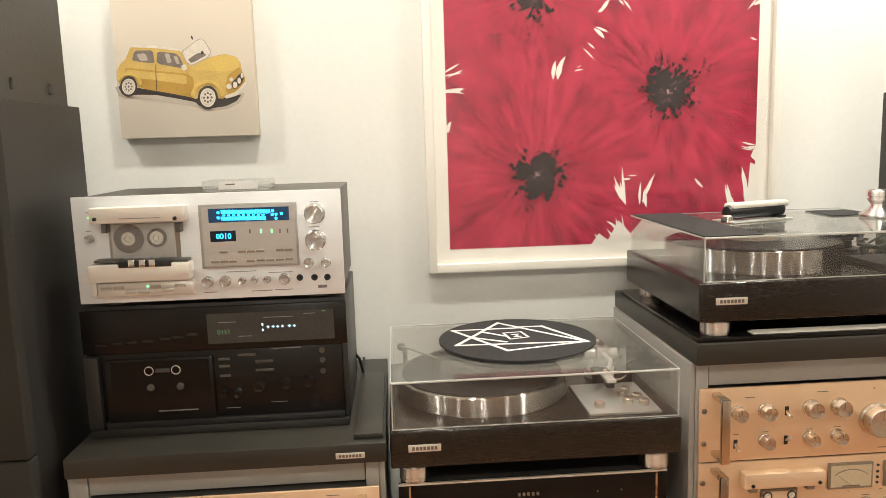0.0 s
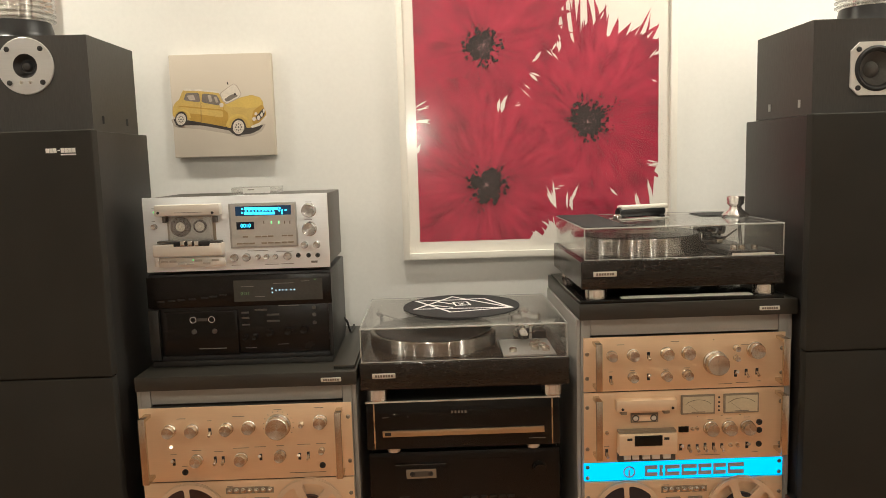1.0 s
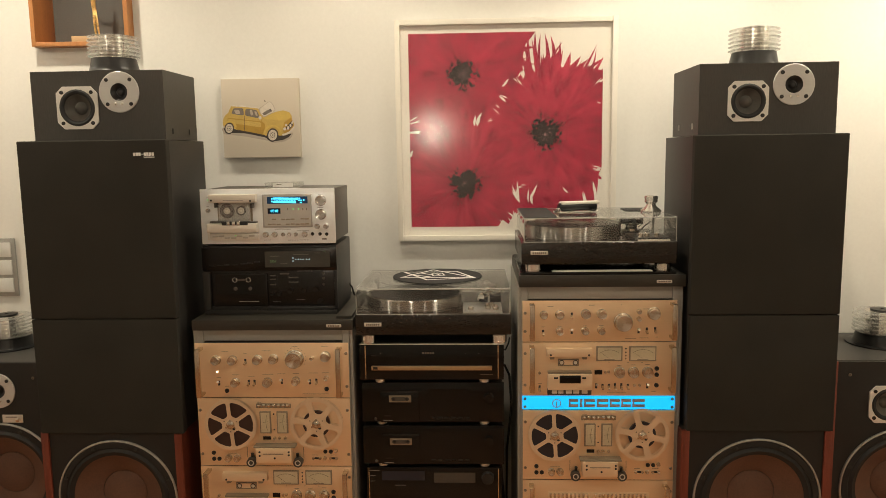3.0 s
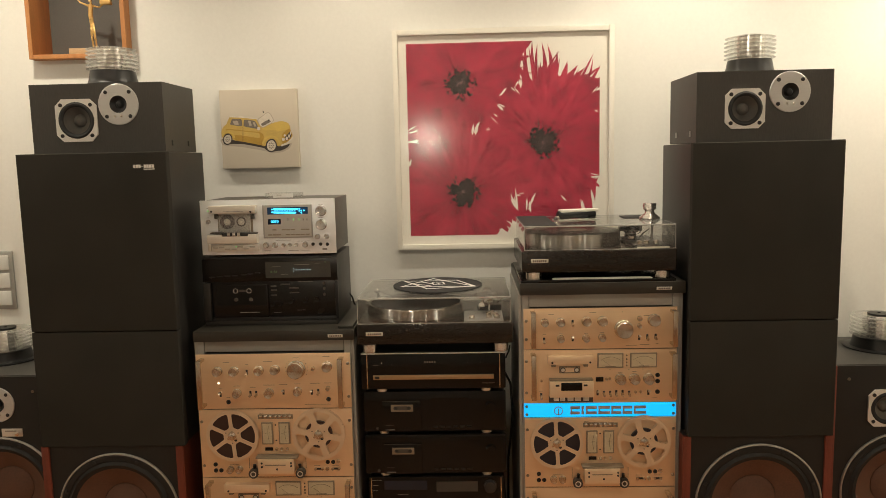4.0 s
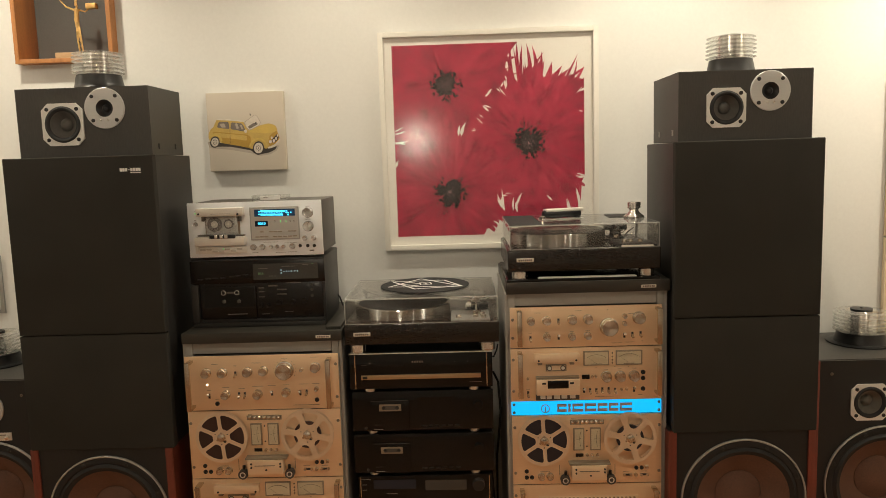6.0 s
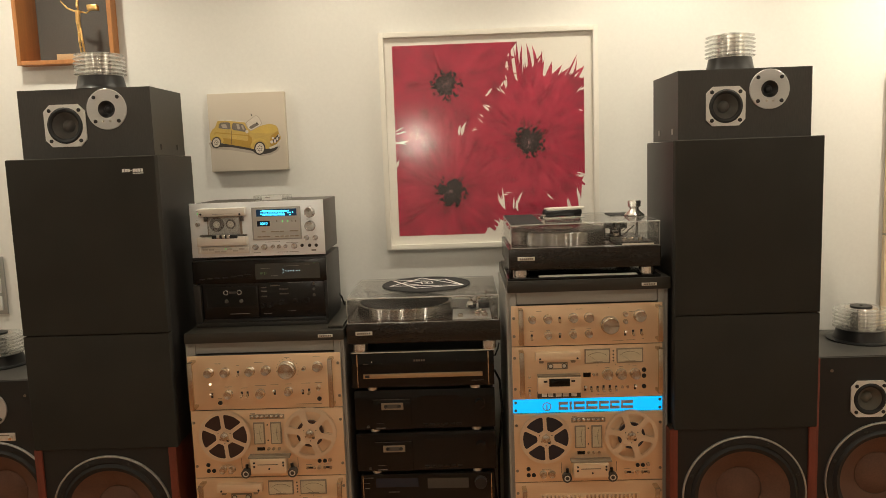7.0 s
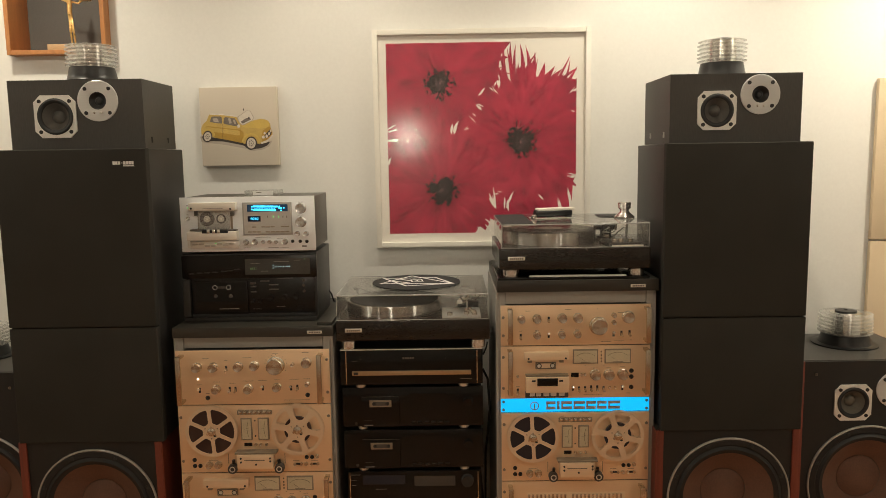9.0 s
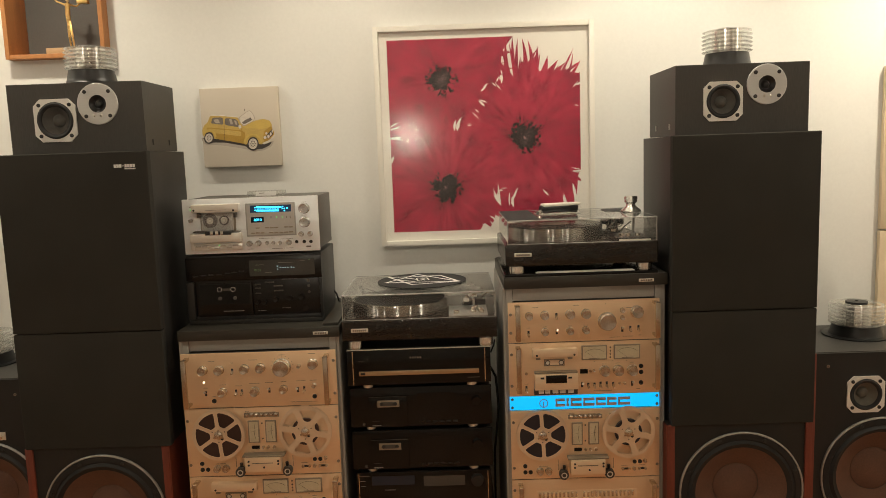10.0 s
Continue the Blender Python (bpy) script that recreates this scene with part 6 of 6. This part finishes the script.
# slipmat on the closed cover
sm = thing("slipmat", (0.430, 1.524, 1.1418), "round black slipmat with white geometric line drawing on the cover", "slipmat")
part("felt", nl([(0, 0), (0.152, 0), (0.1525, 0.0015), (0.152, 0.003), (0, 0.0031)], seg=72), FELT, sm)
bm = bmesh.new()


def line(a, b, w=0.0040):
    z = 0.0033 + 0.00002 * len(bm.faces)
    a, b = Vector((*a, z)), Vector((*b, z))
    n = (b - a).cross(Vector((0, 0, 1))).normalized() * w
    e = (b - a).normalized() * w
    bm.faces.new([bm.verts.new(p) for p in (a - n - e, b - n + e, b + n + e, a + n - e)])


SQ = 0.150 / 272


def sp(x, y):
    return ((x - 517) * SQ, (136 - y) * SQ * 3.45)


stars = [((300, 97), (548, 97)), ((300, 97), (462, 181)), ((298, 155), (480, 72)), ((298, 155), (745, 162)), ((480, 72), (745, 162)), ((462, 181), (748, 162)), ((556, 94), (634, 94)), ((634, 94), (748, 162)), ((370, 130), (470, 150)), ((405, 108), (480, 128))]
sq_ = [(480, 116), (545, 114), (560, 136), (492, 141)]
for a, b in stars:
    line(sp(*a), sp(*b))
for a, b in [(sq_[i], sq_[(i + 1) % 4]) for i in range(4)] + [((508, 124), (530, 123)), ((512, 133), (534, 132)), ((519, 123), (524, 132))]:
    line(sp(*a), sp(*b), 0.0025)
part("line_drawing", bm, WHITEINK, sm, "white geometric star lines")

tt, ox = turntable(0.704, 1.183, 1.308, 1.70, 1.1895, 1.2145, 1.282, 1.358, (0.712, 1.179, 1.311, 1.697), (0.885, 1.50), 0.158, 0.042, "black turntable with clear cover and a record on the platter", 0.759, True)
zt = 1.282 - 1.1895
tonearm(tt, 1.085 - ox, 0.22, zt, True, 0.09)
part("arm_board", nb(1.055 - ox, 1.165 - ox, 0.02, 0.16, zt - 0.001, zt + 0.010, bevel=0.002), BLACKPL, tt)
part("control_strip", nb(1.065 - ox, 1.165 - ox, 0.018, 0.028, zt - 0.001, zt + 0.005, bevel=0.001), WHITEPL, tt, "pale control strip")
for x in (1.08, 1.10, 1.13):
    part("knob", nl([(0.008, zt + 0.010), (0.008, zt + 0.020), (0, 0.021 + zt)], (x - ox, 0.05, 0), "z", 18), KNOBM, tt)
part("support_strut", tube(bmesh.new(), [(1.14 - ox, 0.15, zt), (1.155 - ox, 0.20, zt + 0.065)], 0.004), CASEGREY, tt)
part("headshell_holder", nb(0.722 - ox, 0.76 - ox, 0.18, 0.22, zt - 0.001, zt + 0.05, bevel=0.003), CASEAC, tt)
solid("turntable_board", nb(-0.240, 0.240, 0, 0.42, 0, 0.008, bevel=0.001), BLACKGL, "thin glossy black board under the turntable", "board", loc=(0.940, 1.303, 1.1812))
bm = nb(-0.155, 0.155, 0, 0.020, 0, 0.0018, bevel=0.0004)
box(bm, -0.150, 0.152, 0.0015, 0.0195, 0.0019, 0.0034, bevel=0.0004)
solid("magazine", bm, PAPER, "thin pale magazine lying under the turntable", "magazine", loc=(0.955, 1.312, 1.1894))
# things on the closed cover
solid("black_sheet", nb(-0.052, 0.050, 0, 0.375, 0, 0.0015), FELT, "flat black sheet lying on the turntable cover", "sheet", loc=(0.766, 1.316, 1.3590))
rb_ = thing("record_brush", (0.905, 1.532, 1.3585), "silver and black record cleaning brush lying on the cover", "brush")
rb_.rotation_euler = (0, 0, radians(17))
part("stand", nb(-0.075, 0.070, -0.030, 0.032, 0, 0.003, bevel=0.0012), SILVERPL, rb_)
part("foot_block", nb(0.045, 0.060, -0.022, 0.022, 0.003, 0.008), BLACKPL, rb_)
part("roller", nl([(0, -0.068), (0.012, -0.068), (0.014, -0.064), (0.014, 0.064), (0.012, 0.068), (0, 0.068)], (0, 0, 0), "z", 28), BLACKPL, rb_, "black brush roller", loc=(0, 0, 0.018)).rotation_euler = (0, math.pi / 2, 0)
part("cap", nb(-0.062, 0.078, -0.012, 0.016, 0.024, 0.036, bevel=0.005, seg=3), WHITEPL, rb_, "pale handle")
part("end_knob", nl([(0, 0), (0.011, 0), (0.011, 0.010), (0.008, 0.013), (0, 0.013)], (-0.074, -0.008, 0.002), "z", 24), CHROME, rb_)
cl = thing("record_clamp", (1.146, 1.512, 1.3585), "polished metal record clamp standing on the cover", "record clamp")
part("body", nl([(0, 0), (0.033, 0), (0.034, 0.002), (0.034, 0.005), (0.030, 0.008), (0.017, 0.019), (0.0145, 0.025), (0.0165, 0.029), (0.0215, 0.033), (0.0215, 0.037), (0.0205, 0.038), (0.0205, 0.040), (0.0220, 0.041), (0.0220, 0.050), (0.0205, 0.052), (0, 0.0525)], seg=48), CORE, cl)
solid("small_black_sheet", nb(-0.035, 0.055, 0, 0.10, 0, 0.0015), FELT, "small flat black sheet on the cover beside the clamp", "sheet", loc=(1.105, 1.540, 1.3590))


# ---- middle stack ----
def black_unit(name, x0, x1, yf, yb, z0, z1, label, category):
    u = thing(name, ((x0 + x1) / 2, yf, z0), label, category)
    w, h = (x1 - x0) / 2, z1 - z0
    part("front_panel", nb(-w, w, 0, 0.010, 0.012, h - 0.001, bevel=0.002), BLACKGL, u)
    part("case", nb(-w + 0.004, w - 0.004, 0.0105, yb - yf, 0.012, h - 0.002, bevel=0.002), CASEBLACK, u)
    for a in (-1, 1):
        for b in (0.012, yb - yf - 0.05):
            part("foot", nl([(0, 0), (0.014, 0.0), (0.016, 0.003), (0.016, 0.012), (0, 0.0121)], (a * (w - 0.062), b + 0.008, 0), "z", 24), BADGEM, u)
    return u, w, h


u, w, h = black_unit("disc_player", 0.190, 0.648, 1.296, 1.70, 0.836, 0.9655, "black disc player with a gold tray bar and gold edges", "disc player")
M = mapper(35, 790, 85, 275, 2 * w, h)
part("top_edge", nb(-w, w, -0.001, 0.004, h - 0.0035, h - 0.0005), SILVERPL, u, "bright top edge")
for x in (66, 760):
    x_ = M(x, 0)[0]
    part("gold_edge", nb(x_ - 0.0016, x_ + 0.0016, -0.001, 0.002, 0.013, h - 0.006), GOLDTRIM, u)
a, b = M(97, 211), M(728, 190)
tr = part("disc_tray", nb(a[0], b[0], -0.005, 0.001, a[1], b[1], bevel=0.001), GOLDTRIM, u, "gold disc tray front")
part("tray_mark", nb(M(106, 0)[0], M(130, 0)[0], -0.0054, -0.0048, a[1] + 0.003, b[1] - 0.003), BLACKPL, tr)
bars(u, [(M(370 + 13 * i, 130)[0], M(0, 130)[1], 0.0045, 0.006) for i in range(5)] + [(*M(110, 143), 0.016, 0.001), (*M(700, 233), 0.04, 0.0012)], PRINTGREY)
for x, y in ((145, 133), (197, 142), (592, 133), (660, 133)):
    x_, z_ = M(x, y)
    part("indicator", nl([(0.0010, 0), (0.0010, 0.0008), (0, 0.001)], (x_, 0, z_), "y", 10), LEDWARM if x < 150 else PRINTPALE, u)


def black_deck(z0, z1, label):
    u, w, h = black_unit("cassette_deck", 0.192, 0.648, 1.308, 1.68, z0, z1, label, "cassette deck")
    M = mapper(42, 795, 285, 510, 2 * w, h)
    a, b = M(142, 490), M(346, 330)
    d = part("cassette_door", nb(a[0], b[0], -0.006, 0.001, a[1], b[1], bevel=0.0015), BLACKGL, u)
    part("door_edge", nb(a[0] + 0.001, b[0] - 0.001, -0.0066, -0.0055, b[1] - 0.002, b[1] - 0.0006), CASEGREY, d)
    a2, b2 = M(187, 386), M(305, 350)
    f = part("cassette_window", nb(a2[0], b2[0], -0.0075, -0.0055, a2[1], b2[1], bevel=0.0008), METERFR, d, "pale cassette window with two spindles")
    part("window_face", nb(a2[0] + 0.018, b2[0] - 0.018, -0.0080, -0.0072, a2[1] + 0.005, b2[1] - 0.005), CASEGREY, f)
    for x in (211, 283):
        x_, z_ = M(x, 368)
        part("spindle", shared(("deck_spindle", 1), lambda: nl([(0.0062, 0), (0.0062, 0.0008), (0.004, 0.001), (0.0025, 0.003), (0, 0.003)], axis="y", seg=20), BLACKPL), f, loc=(x_, -0.0075, z_))
    bars(d, [(*M(180, 481), 0.030, 0.0028)], PRINTPALE, y=-0.0064)
    bars(d, [(*M(178, 457), 0.026, 0.001)], CASEGREY, y=-0.0064)
    x_, z_ = M(112, 476)
    part("socket_ring", shared(("socket_ring", 1), lambda: nl([(0.0048, 0), (0.0048, 0.001), (0.0036, 0.001), (0.0034, 0.0003), (0, 0.0003)], axis="y", seg=20), CASEGREY), u, loc=(x_, 0, z_))
    a, b = M(400, 430), M(600, 320)
    part("display_window", nb(a[0], b[0], -0.0012, 0.0002, a[1], b[1]), BLACKGL, u)
    knob(u, *M(715, 365), 0.015, 0.014, BLACKGL)
    for i in range(6):
        x_, z_ = M(420 + 36 * i, 470)
        button(u, x_, z_, 0.016, 0.006, 0.002, BLACKPL, "key")


black_deck(0.692, 0.8355, "black cassette deck with a small pale tape window")
black_deck(0.550, 0.6915, "black cassette deck with a small pale tape window")
u, w, h = black_unit("receiver", 0.200, 0.640, 1.310, 1.70, 0.395, 0.5495, "black audio receiver with gold edges and a dark display", "receiver")
for x_ in (-w + 0.008, w - 0.010):
    part("gold_edge", nb(x_ - 0.0012, x_ + 0.0012, -0.001, 0.002, 0.013, h - 0.004), GOLDTRIM, u)
part("display_window", nb(0.0, 0.135, -0.0012, 0.0002, h - 0.052, h - 0.018), WINDOWGREY, u, "dark display window")
part("display_window", nb(-0.17, -0.03, -0.0012, 0.0002, h - 0.045, h - 0.014), DISPDARK, u)
knob(u, 0.175, h - 0.033, 0.019, 0.016, BLACKPL)
bars(u, [(-0.195, h - 0.012, 0.035, 0.0012), (-0.2, h - 0.03, 0.018, 0.0012), (-0.2, h - 0.048, 0.016, 0.0012), (-0.11, h - 0.062, 0.035, 0.0014)], PRINTPALE)
st = thing("audio_stand", (0.42, 1.31, 0), "low black audio stand under the middle equipment", "stand")
part("top_board", nb(-0.235, 0.235, 0, 0.40, 0.372, 0.3945, bevel=0.002), BLACKASH, st)
for a in (-1, 1):
    part("side_board", nb(*sorted((a * 0.235, a * 0.213)), 0, 0.40, 0, 0.3715, bevel=0.002), BLACKASH, st)
part("lower_shelf", nb(-0.2125, 0.2125, 0.005, 0.395, 0.05, 0.07), BLACKASH, st)
solid("cable", tube(bmesh.new(), [(0.645, 1.60, 0.80), (0.66, 1.55, 0.82), (0.674, 1.5, 0.80), (0.68, 1.48, 0.70), (0.672, 1.5, 0.60), (0.668, 1.58, 0.5), (0.668, 1.66, 0.05)], 0.004), CABLE, "black cable hanging beside the middle stack", "cable")
solid("cable", tube(bmesh.new(), [(0.650, 1.66, 0.85), (0.668, 1.68, 0.84), (0.680, 1.70, 0.86), (0.686, 1.74, 0.87)], 0.003), CABLE, "thin black cable behind the middle stack", "cable")
